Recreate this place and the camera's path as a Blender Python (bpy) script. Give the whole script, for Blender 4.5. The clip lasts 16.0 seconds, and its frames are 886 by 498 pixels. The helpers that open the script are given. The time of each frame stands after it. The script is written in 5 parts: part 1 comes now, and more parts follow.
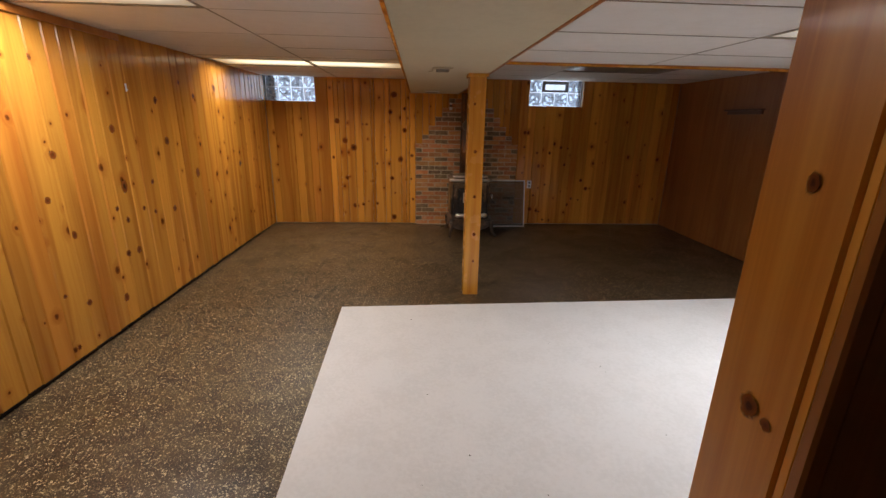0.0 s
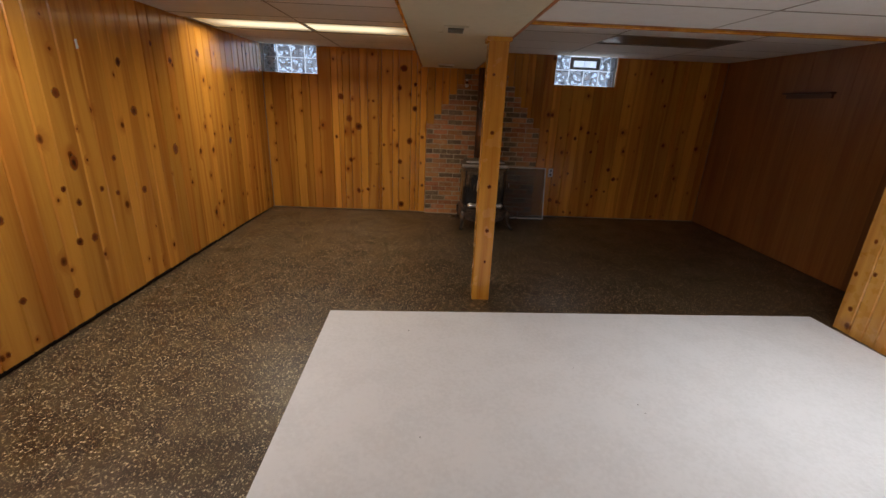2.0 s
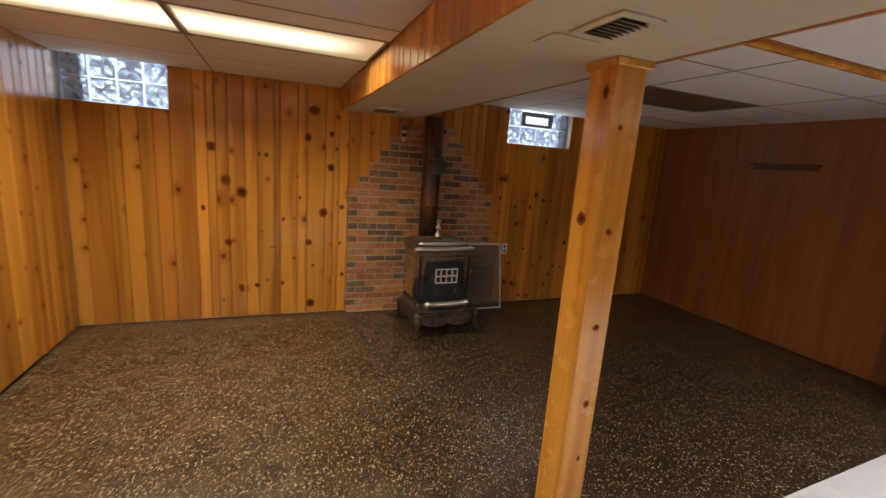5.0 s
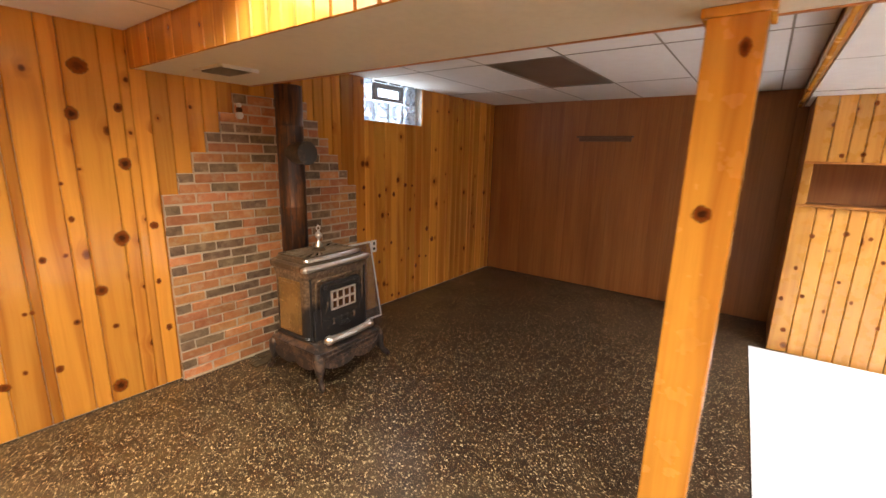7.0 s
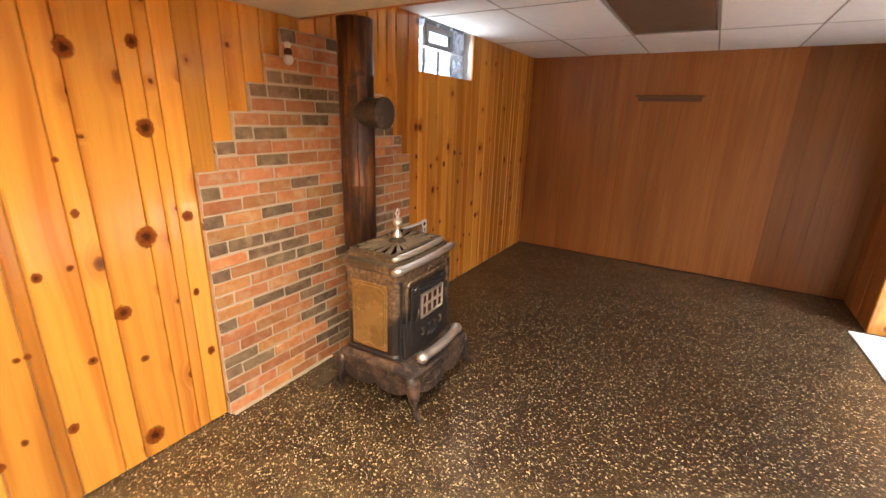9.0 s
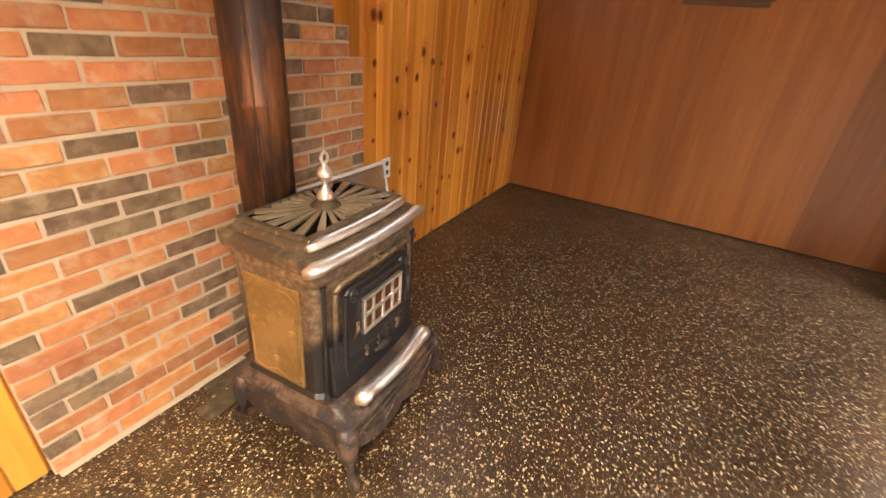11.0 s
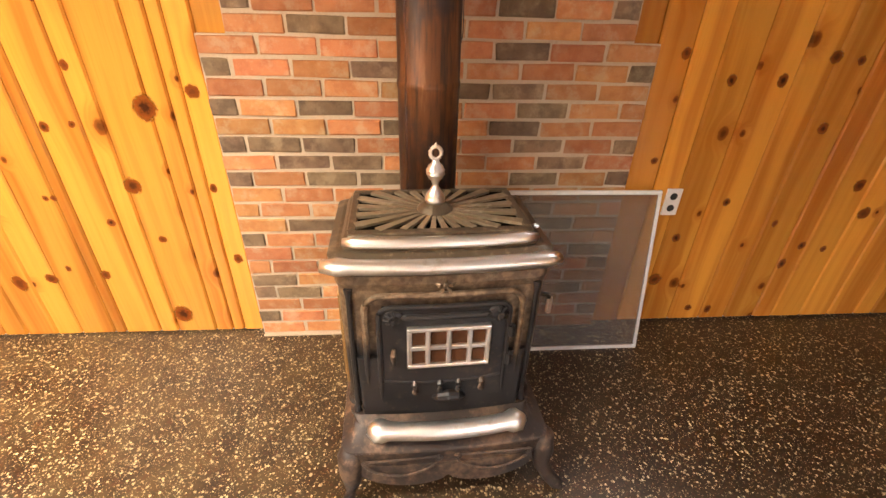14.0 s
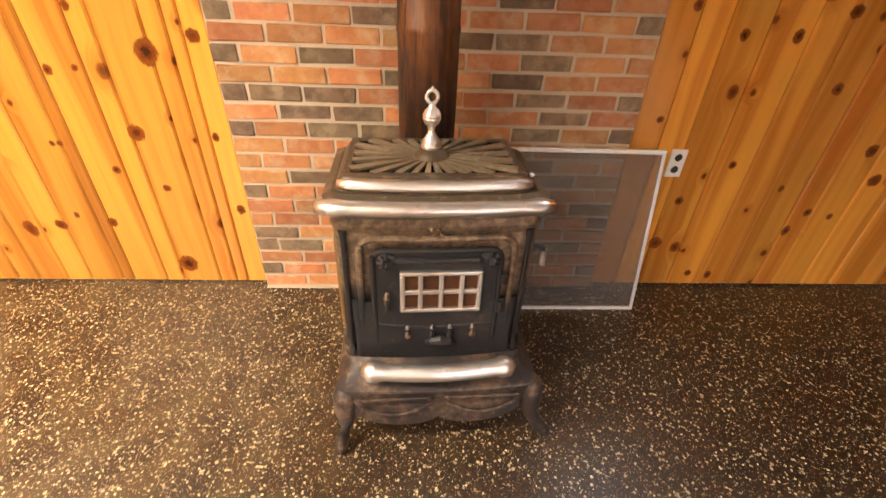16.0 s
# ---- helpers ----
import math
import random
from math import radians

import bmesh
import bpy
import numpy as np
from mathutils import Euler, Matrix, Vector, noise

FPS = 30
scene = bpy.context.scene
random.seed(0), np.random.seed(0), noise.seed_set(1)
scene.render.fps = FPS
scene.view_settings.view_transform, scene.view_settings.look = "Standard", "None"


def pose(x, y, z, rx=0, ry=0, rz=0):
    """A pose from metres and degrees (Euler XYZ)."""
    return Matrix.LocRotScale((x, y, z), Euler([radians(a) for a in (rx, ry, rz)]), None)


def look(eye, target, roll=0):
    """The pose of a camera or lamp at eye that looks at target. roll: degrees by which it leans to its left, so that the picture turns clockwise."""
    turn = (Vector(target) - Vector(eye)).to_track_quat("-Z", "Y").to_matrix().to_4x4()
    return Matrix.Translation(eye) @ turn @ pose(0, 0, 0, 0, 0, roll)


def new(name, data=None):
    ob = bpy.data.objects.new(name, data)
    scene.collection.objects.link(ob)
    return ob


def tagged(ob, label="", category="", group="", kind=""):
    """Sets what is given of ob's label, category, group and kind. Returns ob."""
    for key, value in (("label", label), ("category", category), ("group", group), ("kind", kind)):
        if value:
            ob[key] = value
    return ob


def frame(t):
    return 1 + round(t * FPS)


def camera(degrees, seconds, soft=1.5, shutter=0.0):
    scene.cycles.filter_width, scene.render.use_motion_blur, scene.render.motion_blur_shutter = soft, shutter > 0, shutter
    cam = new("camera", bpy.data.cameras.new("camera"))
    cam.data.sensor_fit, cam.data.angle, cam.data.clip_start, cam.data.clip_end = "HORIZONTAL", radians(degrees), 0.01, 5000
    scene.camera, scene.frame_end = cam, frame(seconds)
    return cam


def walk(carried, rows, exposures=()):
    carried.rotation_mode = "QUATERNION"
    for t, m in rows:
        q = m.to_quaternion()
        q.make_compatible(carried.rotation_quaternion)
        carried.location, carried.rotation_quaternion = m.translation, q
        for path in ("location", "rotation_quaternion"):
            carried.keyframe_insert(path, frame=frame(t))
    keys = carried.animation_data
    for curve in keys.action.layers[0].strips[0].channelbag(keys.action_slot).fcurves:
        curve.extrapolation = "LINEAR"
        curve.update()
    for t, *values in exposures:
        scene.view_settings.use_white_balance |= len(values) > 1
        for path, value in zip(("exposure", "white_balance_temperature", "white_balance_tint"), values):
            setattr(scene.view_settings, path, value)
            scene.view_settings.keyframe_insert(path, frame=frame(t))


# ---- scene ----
cam = camera(92.4, 16.0, shutter=0.5)
PATH = [
    (0, (0.18, 0.151, 1.656), (0.295, 2.062, 1.077), 1.1),
    (0.5, (0.159, 0.171, 1.641), (0.323, 2.076, 1.053), 1.3),
    (1, (0.15, 0.263, 1.63), (0.323, 2.128, 0.929), 2.8),
    (1.5, (0.222, 0.522, 1.606), (0.333, 2.406, 0.946), 3.3),
    (2, (0.26, 0.737, 1.587), (0.315, 2.628, 0.939), 2.5),
    (2.2, (0.247, 0.8, 1.566), (0.375, 2.695, 0.938), 3.6),
    (2.5, (0.229, 0.986, 1.589), (0.549, 2.867, 0.988), 3.3),
    (3, (0.151, 1.242, 1.595), (0.781, 3.052, 1.022), 2.9),
    (3.5, (-0.024, 1.605, 1.6), (0.532, 3.483, 1.197), 2.9),
    (3.7, (-0.121, 1.791, 1.621), (0.335, 3.703, 1.251), 1.5),
    (5.8, (-0.812, 3.232, 1.61), (0.359, 4.804, 1.211), 3.7),
    (6, (-0.882, 3.369, 1.63), (0.416, 4.841, 1.246), 2.7),
    (6.5, (-0.978, 3.643, 1.641), (0.529, 4.893, 1.229), 2.5),
    (7, (-0.981, 4.003, 1.599), (0.589, 5.164, 1.166), 1.5),
    (7.5, (-1.018, 4.307, 1.614), (0.649, 5.315, 1.163), 3.6),
    (8, (-1.139, 4.592, 1.621), (0.541, 5.54, 1.093), 2.7),
    (8.5, (-1.102, 4.86, 1.594), (0.537, 5.895, 1.102), 1.0),
    (9, (-0.935, 5.114, 1.576), (0.699, 6.102, 0.983), 1.8),
    (9.5, (-0.809, 5.382, 1.538), (0.879, 6.229, 0.88), 3.0),
    (9.7, (-0.751, 5.448, 1.543), (0.958, 6.16, 0.788), 2.7),
    (11.8, (0.39, 5.61, 1.368), (1.572, 6.803, 0.283), 4.7),
    (12, (0.486, 5.631, 1.353), (1.471, 6.986, 0.261), 4.1),
    (12.5, (0.637, 5.6, 1.33), (1.347, 7.089, 0.198), 3.0),
    (13, (0.68, 5.493, 1.352), (1.181, 7.028, 0.172), 2.4),
    (13.5, (0.757, 5.45, 1.384), (1.085, 7.132, 0.352), 1.6),
    (14, (0.851, 5.426, 1.397), (0.998, 7.157, 0.407), 1.7),
    (14.5, (0.894, 5.397, 1.388), (1.011, 7.141, 0.416), 0.2),
    (15, (0.91, 5.39, 1.385), (1.044, 7.131, 0.41), -0.1),
    (15.5, (0.905, 5.388, 1.365), (1.03, 7.101, 0.34), 1.9),
    (16, (0.891, 5.374, 1.342), (0.997, 7.041, 0.242), 2.6),
]
walk(cam, [(t, look(eye, target, roll)) for t, eye, target, roll in PATH],
     exposures=[(0.0, 0.0), (1.0, -0.12), (1.5, -0.28), (2.0, -0.36), (2.5, -0.5), (3.5, -0.58), (6.0, 1.22), (7.0, 1.6), (8.5, 2.12), (9.5, 2.3), (12.0, 2.66), (13.5, 2.62), (14.5, 2.46), (16.0, 2.44)])

# ---- world and light ----
world = bpy.data.worlds.new("sky")
scene.world = world
world.use_nodes = True
wt = world.node_tree
sky = wt.nodes.new("ShaderNodeTexSky")
sky.sky_type, sky.sun_disc = "NISHITA", False
sky.sun_elevation, sky.sun_rotation = radians(40), radians(200)
wt.nodes["Background"].inputs["Strength"].default_value = 0.12
wt.links.new(sky.outputs["Color"], wt.nodes["Background"].inputs["Color"])
sun = new("sun", bpy.data.lights.new("sun", "SUN"))
sun.data.energy, sun.data.angle, sun.data.color = 1.0, radians(10), (1.0, 0.96, 0.9)
sun.matrix_world = look((2, -6, 8), (2, 0, 0))
DAYLIGHT, WATTS_WINDOW = 1.15, (0.4, 1.2)
WATTS_WEST, WATTS_SOUTH, WATTS_EAST = 12.3, 34.0, 32.0
SPREAD_WEST, SPREAD_SOUTH, SPREAD_EAST = 152.0, 170.0, 150.0


# ---- materials ----
class Nodes:
    """A small builder for one node material."""

    def __init__(self, name):
        self.mat = bpy.data.materials.new(name)
        self.mat.use_nodes = True
        self.tree = self.mat.node_tree
        self.bsdf = self.tree.nodes["Principled BSDF"]

    def add(self, kind, **props):
        n = self.tree.nodes.new("ShaderNode" + kind)
        for k, v in props.items():
            setattr(n, k, v)
        return n

    def put(self, socket, value):
        if hasattr(value, "is_output"):
            self.tree.links.new(value, socket)
        else:
            socket.default_value = value

    def math(self, op, a, b=0.0, c=0.0, clamp=False):
        n = self.add("Math", operation=op, use_clamp=clamp)
        for s, v in zip(n.inputs, (a, b, c)):
            self.put(s, v)
        return n.outputs[0]

    def mix(self, fac, a, b, blend="MIX"):
        n = self.add("Mix", data_type="RGBA", blend_type=blend)
        self.put(n.inputs[0], fac)
        for s, v in ((n.inputs[6], a), (n.inputs[7], b)):
            self.put(s, (*v, 1) if isinstance(v, tuple) and len(v) == 3 else v)
        return n.outputs[2]

    def span(self, v, a, b, c=0.0, d=1.0):
        n = self.add("MapRange", interpolation_type="SMOOTHSTEP")
        for s, x in zip(n.inputs, (v, a, b, c, d)):
            self.put(s, x)
        return n.outputs[0]

    def noise(self, vec, scale, detail=3.0, rough=0.55, dims="3D"):
        n = self.add("TexNoise", noise_dimensions=dims)
        self.put(n.inputs["Vector"], vec)
        n.inputs["Scale"].default_value, n.inputs["Detail"].default_value, n.inputs["Roughness"].default_value = scale, detail, rough
        return n.outputs["Fac"]

    def voronoi(self, vec, scale, dims="3D", feature="F1"):
        n = self.add("TexVoronoi", voronoi_dimensions=dims, feature=feature)
        self.put(n.inputs["Vector"], vec)
        n.inputs["Scale"].default_value = scale
        return n

    def vec(self, x, y, z):
        n = self.add("CombineXYZ")
        for s, v in zip(n.inputs, (x, y, z)):
            self.put(s, v)
        return n.outputs[0]

    def place(self):
        return self.add("NewGeometry").outputs["Position"]

    def bump(self, height, strength=0.3, dist=0.01):
        n = self.add("Bump")
        n.inputs["Strength"].default_value, n.inputs["Distance"].default_value = strength, dist
        self.put(n.inputs["Height"], height)
        self.put(self.bsdf.inputs["Normal"], n.outputs[0])

    def set(self, **values):
        for k, v in values.items():
            self.put(self.bsdf.inputs[k.replace("_", " ")], (*v, 1) if isinstance(v, tuple) and len(v) == 3 else v)
        return self.mat


def wood_coords(n):
    """Board coordinates in metres: across and along the grain, shifted for each board."""
    sep = n.add("SeparateXYZ")
    n.put(sep.inputs[0], n.place())
    rnd = n.add("ObjectInfo").outputs["Random"]
    u = n.math("ADD", sep.outputs[0], sep.outputs[1])
    u = n.math("ADD", u, n.math("MULTIPLY", rnd, 53.0))
    v = n.math("ADD", sep.outputs[2], n.math("MULTIPLY", rnd, 91.0))
    return u, v, rnd


def pine(name, light, mid, dark, knot_share=0.5, gloss=0.22, cell=5.0, hearts=0.5, low=0.76, vary=0.46):
    n = Nodes(name)
    u, v, rnd = wood_coords(n)
    flat = n.vec(u, v, 0.0)
    wob = n.noise(n.vec(n.math("MULTIPLY", u, 3.0), n.math("MULTIPLY", v, 0.9), 0.0), 1.0, 2.0)
    vo = n.voronoi(n.vec(u, n.math("MULTIPLY", v, 0.8), 0.0), cell, "2D")
    col = n.add("SeparateColor")
    n.put(col.inputs[0], vo.outputs["Color"])
    jitter = n.noise(flat, 45.0, 2.0)
    d = n.math("DIVIDE", n.math("ADD", vo.outputs["Distance"], n.math("MULTIPLY", n.math("SUBTRACT", jitter, 0.5), 0.05)), cell)
    is_knot = n.math("LESS_THAN", col.outputs[0], knot_share)
    radius = n.math("MULTIPLY_ADD", n.math("POWER", col.outputs[1], 2.0), 0.020, 0.008)
    knot = n.math("MULTIPLY", is_knot, n.span(n.math("DIVIDE", d, radius), 1.1, 0.75))
    core = n.math("MULTIPLY", is_knot, n.span(n.math("DIVIDE", d, radius), 0.8, 0.2))
    halo = n.math("MULTIPLY", is_knot, n.span(n.math("DIVIDE", d, radius), 3.6, 0.9))
    bend = n.math("MULTIPLY", halo, 0.05)
    across = n.math("ADD", n.math("ADD", u, n.math("MULTIPLY", wob, 0.08)), bend)
    rings = n.noise(n.vec(n.math("MULTIPLY", across, 26.0), n.math("MULTIPLY", v, 0.7), 0.0), 1.0, 2.5, 0.6)
    fine = n.noise(n.vec(n.math("MULTIPLY", across, 260.0), n.math("MULTIPLY", v, 5.0), 0.0), 1.0, 3.0, 0.6)
    tone = n.noise(n.vec(n.math("MULTIPLY", across, 6.5), n.math("MULTIPLY", v, 0.30), 3.0), 1.0, 1.0)
    heart = n.span(tone, 0.48, 0.58)
    c = n.mix(n.span(rings, 0.40, 0.70, 0.0, 0.55), light, mid)
    c = n.mix(n.math("MULTIPLY", n.span(n.math("FRACT", n.math("MULTIPLY", rnd, 5.9)), 0.55, 1.0), vary), c, dark)
    c = n.mix(n.math("MULTIPLY", heart, n.span(rings, 0.25, 0.75, 0.45 * hearts, hearts)), c, dark)
    c = n.mix(n.math("MULTIPLY", n.span(fine, 0.45, 0.75), 0.35), c, mid)
    per = n.add("HueSaturation")
    n.put(per.inputs["Color"], c)
    per.inputs["Saturation"].default_value = 1.0
    n.put(per.inputs["Value"], n.math("MULTIPLY_ADD", n.math("FRACT", n.math("MULTIPLY", rnd, 17.3)), vary, low))
    c = n.mix(n.math("MULTIPLY", halo, 0.45), per.outputs[0], dark)
    ray = n.noise(n.vec(n.math("MULTIPLY", u, 160.0), n.math("MULTIPLY", v, 160.0), 0.0), 1.0, 2.0)
    c = n.mix(n.math("MULTIPLY", knot, 0.85), c, n.mix(ray, (0.13, 0.026, 0.005), (0.26, 0.075, 0.012)))
    c = n.mix(n.math("MULTIPLY", core, 0.6), c, (0.045, 0.011, 0.004))
    n.bump(n.math("ADD", n.math("MULTIPLY", fine, 0.25), n.math("ADD", rings, n.math("MULTIPLY", knot, -0.3))), 0.10, 0.003)
    rough = n.math("MULTIPLY_ADD", n.noise(flat, 9.0), 0.16, gloss)
    return n.set(Base_Color=c, Roughness=rough, Coat_Weight=0.35, Coat_Roughness=0.10)


PINE = pine("varnished_knotty_pine", (0.74, 0.345, 0.052), (0.59, 0.232, 0.032), (0.37, 0.100, 0.014), 0.32, 0.14, 5.0, 0.58, 0.72, 0.42)
POST_PINE = pine("varnished_pine_post", (0.72, 0.365, 0.055), (0.58, 0.245, 0.032), (0.42, 0.13, 0.016), 0.0, 0.18, 5.0, 0.62, 1.0, 0.1)
CASING_PINE = pine("varnished_pine_casing", (0.82, 0.43, 0.075), (0.70, 0.31, 0.04), (0.45, 0.14, 0.015), 0.0, 0.25, 5.0, 0.9, 1.05, 0.1)
for key, value in (("Coat Weight", 0.15), ("Specular IOR Level", 0.4)):
    CASING_PINE.node_tree.nodes["Principled BSDF"].inputs[key].default_value = value
CUPBOARD_PINE = pine("varnished_cupboard_pine", (0.70, 0.37, 0.085), (0.59, 0.27, 0.05), (0.40, 0.14, 0.022), 0.22, 0.2, 5.0, 0.45, 0.78, 0.34)
TRIM_PINE = pine("varnished_pine_trim", (0.46, 0.18, 0.035), (0.36, 0.12, 0.02), (0.22, 0.06, 0.01), 0.15, 0.25)


def veneer(name, shade=1.0):
    n = Nodes(name)
    u, v, rnd = wood_coords(n)
    g = n.noise(n.vec(n.math("MULTIPLY", u, 60.0), n.math("MULTIPLY", v, 1.2), 0.0), 1.0, 4.0, 0.6)
    b = n.noise(n.vec(n.math("MULTIPLY", u, 6.0), n.math("MULTIPLY", v, 0.5), 0.0), 1.0, 3.0)
    c = n.mix(n.span(g, 0.35, 0.7), (0.36, 0.148, 0.040), (0.29, 0.110, 0.028))
    c = n.mix(n.span(b, 0.4, 0.75), c, (0.24, 0.085, 0.020))
    h = n.add("HueSaturation")
    n.put(h.inputs["Color"], c)
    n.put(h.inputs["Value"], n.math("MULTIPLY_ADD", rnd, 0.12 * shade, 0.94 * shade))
    n.bump(g, 0.06, 0.002)
    return n.set(Base_Color=h.outputs[0], Roughness=n.math("MULTIPLY_ADD", b, 0.15, 0.38))


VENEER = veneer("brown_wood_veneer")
# southern panels: a darker board, with their lack of light put into the colour
DARK_SHADED_VENEER = veneer("dark_wood_veneer", 0.62)


def floor_stuff():
    n = Nodes("chip_terrazzo_floor")
    p = n.place()
    warp = n.add("TexNoise")
    n.put(warp.inputs["Vector"], p)
    warp.inputs["Scale"].default_value = 130.0
    add = n.add("VectorMath", operation="MULTIPLY_ADD")
    n.put(add.inputs[0], warp.outputs["Color"])
    add.inputs[1].default_value = (0.0045, 0.0045, 0.0)
    n.put(add.inputs[2], p)
    q = add.outputs[0]
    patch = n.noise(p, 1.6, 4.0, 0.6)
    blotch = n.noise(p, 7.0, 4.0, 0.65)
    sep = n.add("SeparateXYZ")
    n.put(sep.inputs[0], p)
    # west-side tan and extra chips: wear, plus the lamps' light painted into the colour
    worn_lit_west = n.span(n.math("ADD", sep.outputs[0], n.math("MULTIPLY", n.math("SUBTRACT", patch, 0.5), 3.2)), 1.15, -0.25)
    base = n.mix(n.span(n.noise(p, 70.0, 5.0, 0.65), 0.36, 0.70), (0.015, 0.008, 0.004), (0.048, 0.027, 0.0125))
    base = n.mix(n.math("MULTIPLY", n.span(blotch, 0.36, 0.66), n.math("MULTIPLY_ADD", worn_lit_west, 0.56, 0.08)), base, (0.120, 0.080, 0.033))
    c, chips = base, 0.0
    for scale, share, more, pale in ((80.0, 0.030, 0.020, (0.62, 0.49, 0.28)), (118.0, 0.110, 0.050, (0.77, 0.62, 0.37)), (260.0, 0.120, 0.080, (0.46, 0.35, 0.19))):
        vo = n.voronoi(q, scale, "2D")
        cell = n.add("SeparateColor")
        n.put(cell.inputs[0], vo.outputs["Color"])
        size = n.math("MULTIPLY_ADD", cell.outputs[1], 0.42, 0.18)
        chip = n.math("MULTIPLY", n.math("LESS_THAN", cell.outputs[0], n.math("MULTIPLY_ADD", worn_lit_west, more, share)), n.span(n.math("SUBTRACT", vo.outputs["Distance"], size), 0.04, -0.04))
        red = n.math("MULTIPLY", n.math("GREATER_THAN", cell.outputs[0], 0.86), n.span(n.math("SUBTRACT", vo.outputs["Distance"], size), 0.04, -0.04))
        c = n.mix(n.math("MULTIPLY", red, 0.6), c, (0.070, 0.024, 0.012))
        c = n.mix(chip, c, n.mix(cell.outputs[2], tuple(v * 0.42 for v in pale), pale))
        chips = n.math("MAXIMUM", chips, chip)
    n.bump(n.math("ADD", n.math("MULTIPLY", chips, 0.5), n.noise(p, 60.0)), 0.10, 0.002)
    worn = n.noise(p, 2.4, 3.0, 0.6)
    return n.set(Base_Color=c, Roughness=n.span(worn, 0.35, 0.65, 0.30, 0.42), Specular_IOR_Level=0.6)


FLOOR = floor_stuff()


def speckled(name, colour, other, scale=60.0, rough=0.8, bump=0.3, island=0.0, share=0.5):
    """A plain paint, card or metal with mottling at two sizes."""
    n = Nodes(name)
    p = n.place()
    a, b = n.noise(p, scale, 4.0), n.noise(p, scale / 14, 3.0)
    c = n.mix(n.math("MULTIPLY", n.span(n.math("MULTIPLY_ADD", a, 0.5, n.math("MULTIPLY", b, 0.5)), 0.4, 0.65), share), colour, other)
    if island:
        r = n.add("NewGeometry").outputs["Random Per Island"]
        h = n.add("HueSaturation")
        n.put(h.inputs["Color"], c)
        n.put(h.inputs["Value"], n.math("MULTIPLY_ADD", r, island, 1.0 - island / 2))
        c = h.outputs[0]
    n.bump(a, bump, 0.003)
    return n.set(Base_Color=c, Roughness=n.math("MULTIPLY_ADD", b, 0.15, rough - 0.07))


TILE = speckled("ceiling_tile", (0.82, 0.81, 0.79), (0.74, 0.72, 0.69), 160.0, 0.9, 0.25, 0.08)
GRID = speckled("ceiling_grid", (0.30, 0.27, 0.22), (0.22, 0.19, 0.15), 50.0, 0.6, 0.05)
SOFFIT = speckled("soffit_paint", (0.66, 0.60, 0.44), (0.58, 0.52, 0.37), 30.0, 0.7, 0.08)
CARPET = speckled("white_carpet", (0.80, 0.80, 0.81), (0.69, 0.69, 0.69), 45.0, 0.95, 0.9, 0.0, 0.55)
MORTAR = speckled("mortar", (0.55, 0.45, 0.33), (0.42, 0.33, 0.24), 120.0, 0.95, 0.6)
DARK = speckled("dark_recess", (0.02, 0.013, 0.008), (0.03, 0.02, 0.012), 30.0, 0.8, 0.1)
PLASTER = speckled("reveal_plaster", (0.52, 0.50, 0.46), (0.42, 0.40, 0.36), 50.0, 0.85, 0.3)
WHITE = speckled("white_plastic", (0.80, 0.79, 0.77), (0.72, 0.71, 0.69), 40.0, 0.35, 0.02)
BLACK = speckled("black_plastic", (0.02, 0.02, 0.02), (0.03, 0.03, 0.03), 40.0, 0.5, 0.05)
GREY = speckled("grey_plastic", (0.26, 0.25, 0.25), (0.20, 0.19, 0.19), 40.0, 0.5, 0.05)
OFF_LENS = speckled("unlit_lens", (0.16, 0.115, 0.08), (0.11, 0.08, 0.055), 25.0, 0.35, 0.1)
EARTH = speckled("outside_gravel", (0.42, 0.40, 0.36), (0.30, 0.28, 0.25), 12.0, 0.95, 0.5)


def brick_stuff(name, a, b, smudge):
    n = Nodes(name)
    p = n.place()
    rnd = n.add("ObjectInfo").outputs["Random"]
    big, fine = n.noise(p, 22.0, 4.0), n.noise(p, 180.0, 4.0, 0.7)
    c = n.mix(n.span(big, 0.35, 0.7), a, b)
    c = n.mix(n.math("MULTIPLY", n.span(fine, 0.55, 0.75), 0.45), c, smudge)
    c = n.mix(n.math("MULTIPLY", n.span(n.noise(p, 13.0, 5.0, 0.7), 0.48, 0.68), 0.62), c, smudge)
    h = n.add("HueSaturation")
    n.put(h.inputs["Color"], c)
    n.put(h.inputs["Value"], n.math("MULTIPLY_ADD", rnd, 0.5, 0.75))
    n.put(h.inputs["Hue"], n.math("MULTIPLY_ADD", n.math("FRACT", n.math("MULTIPLY", rnd, 7.7)), 0.022, 0.497))
    n.bump(n.math("MULTIPLY_ADD", big, 0.7, n.math("MULTIPLY", fine, 0.5)), 0.6, 0.004)
    return n.set(Base_Color=h.outputs[0], Roughness=0.85)


RED_BRICK = brick_stuff("red_brick", (0.52, 0.215, 0.095), (0.43, 0.155, 0.066), (0.55, 0.38, 0.24))
DARK_BRICK = brick_stuff("dark_brick", (0.22, 0.14, 0.088), (0.145, 0.09, 0.058), (0.36, 0.26, 0.17))


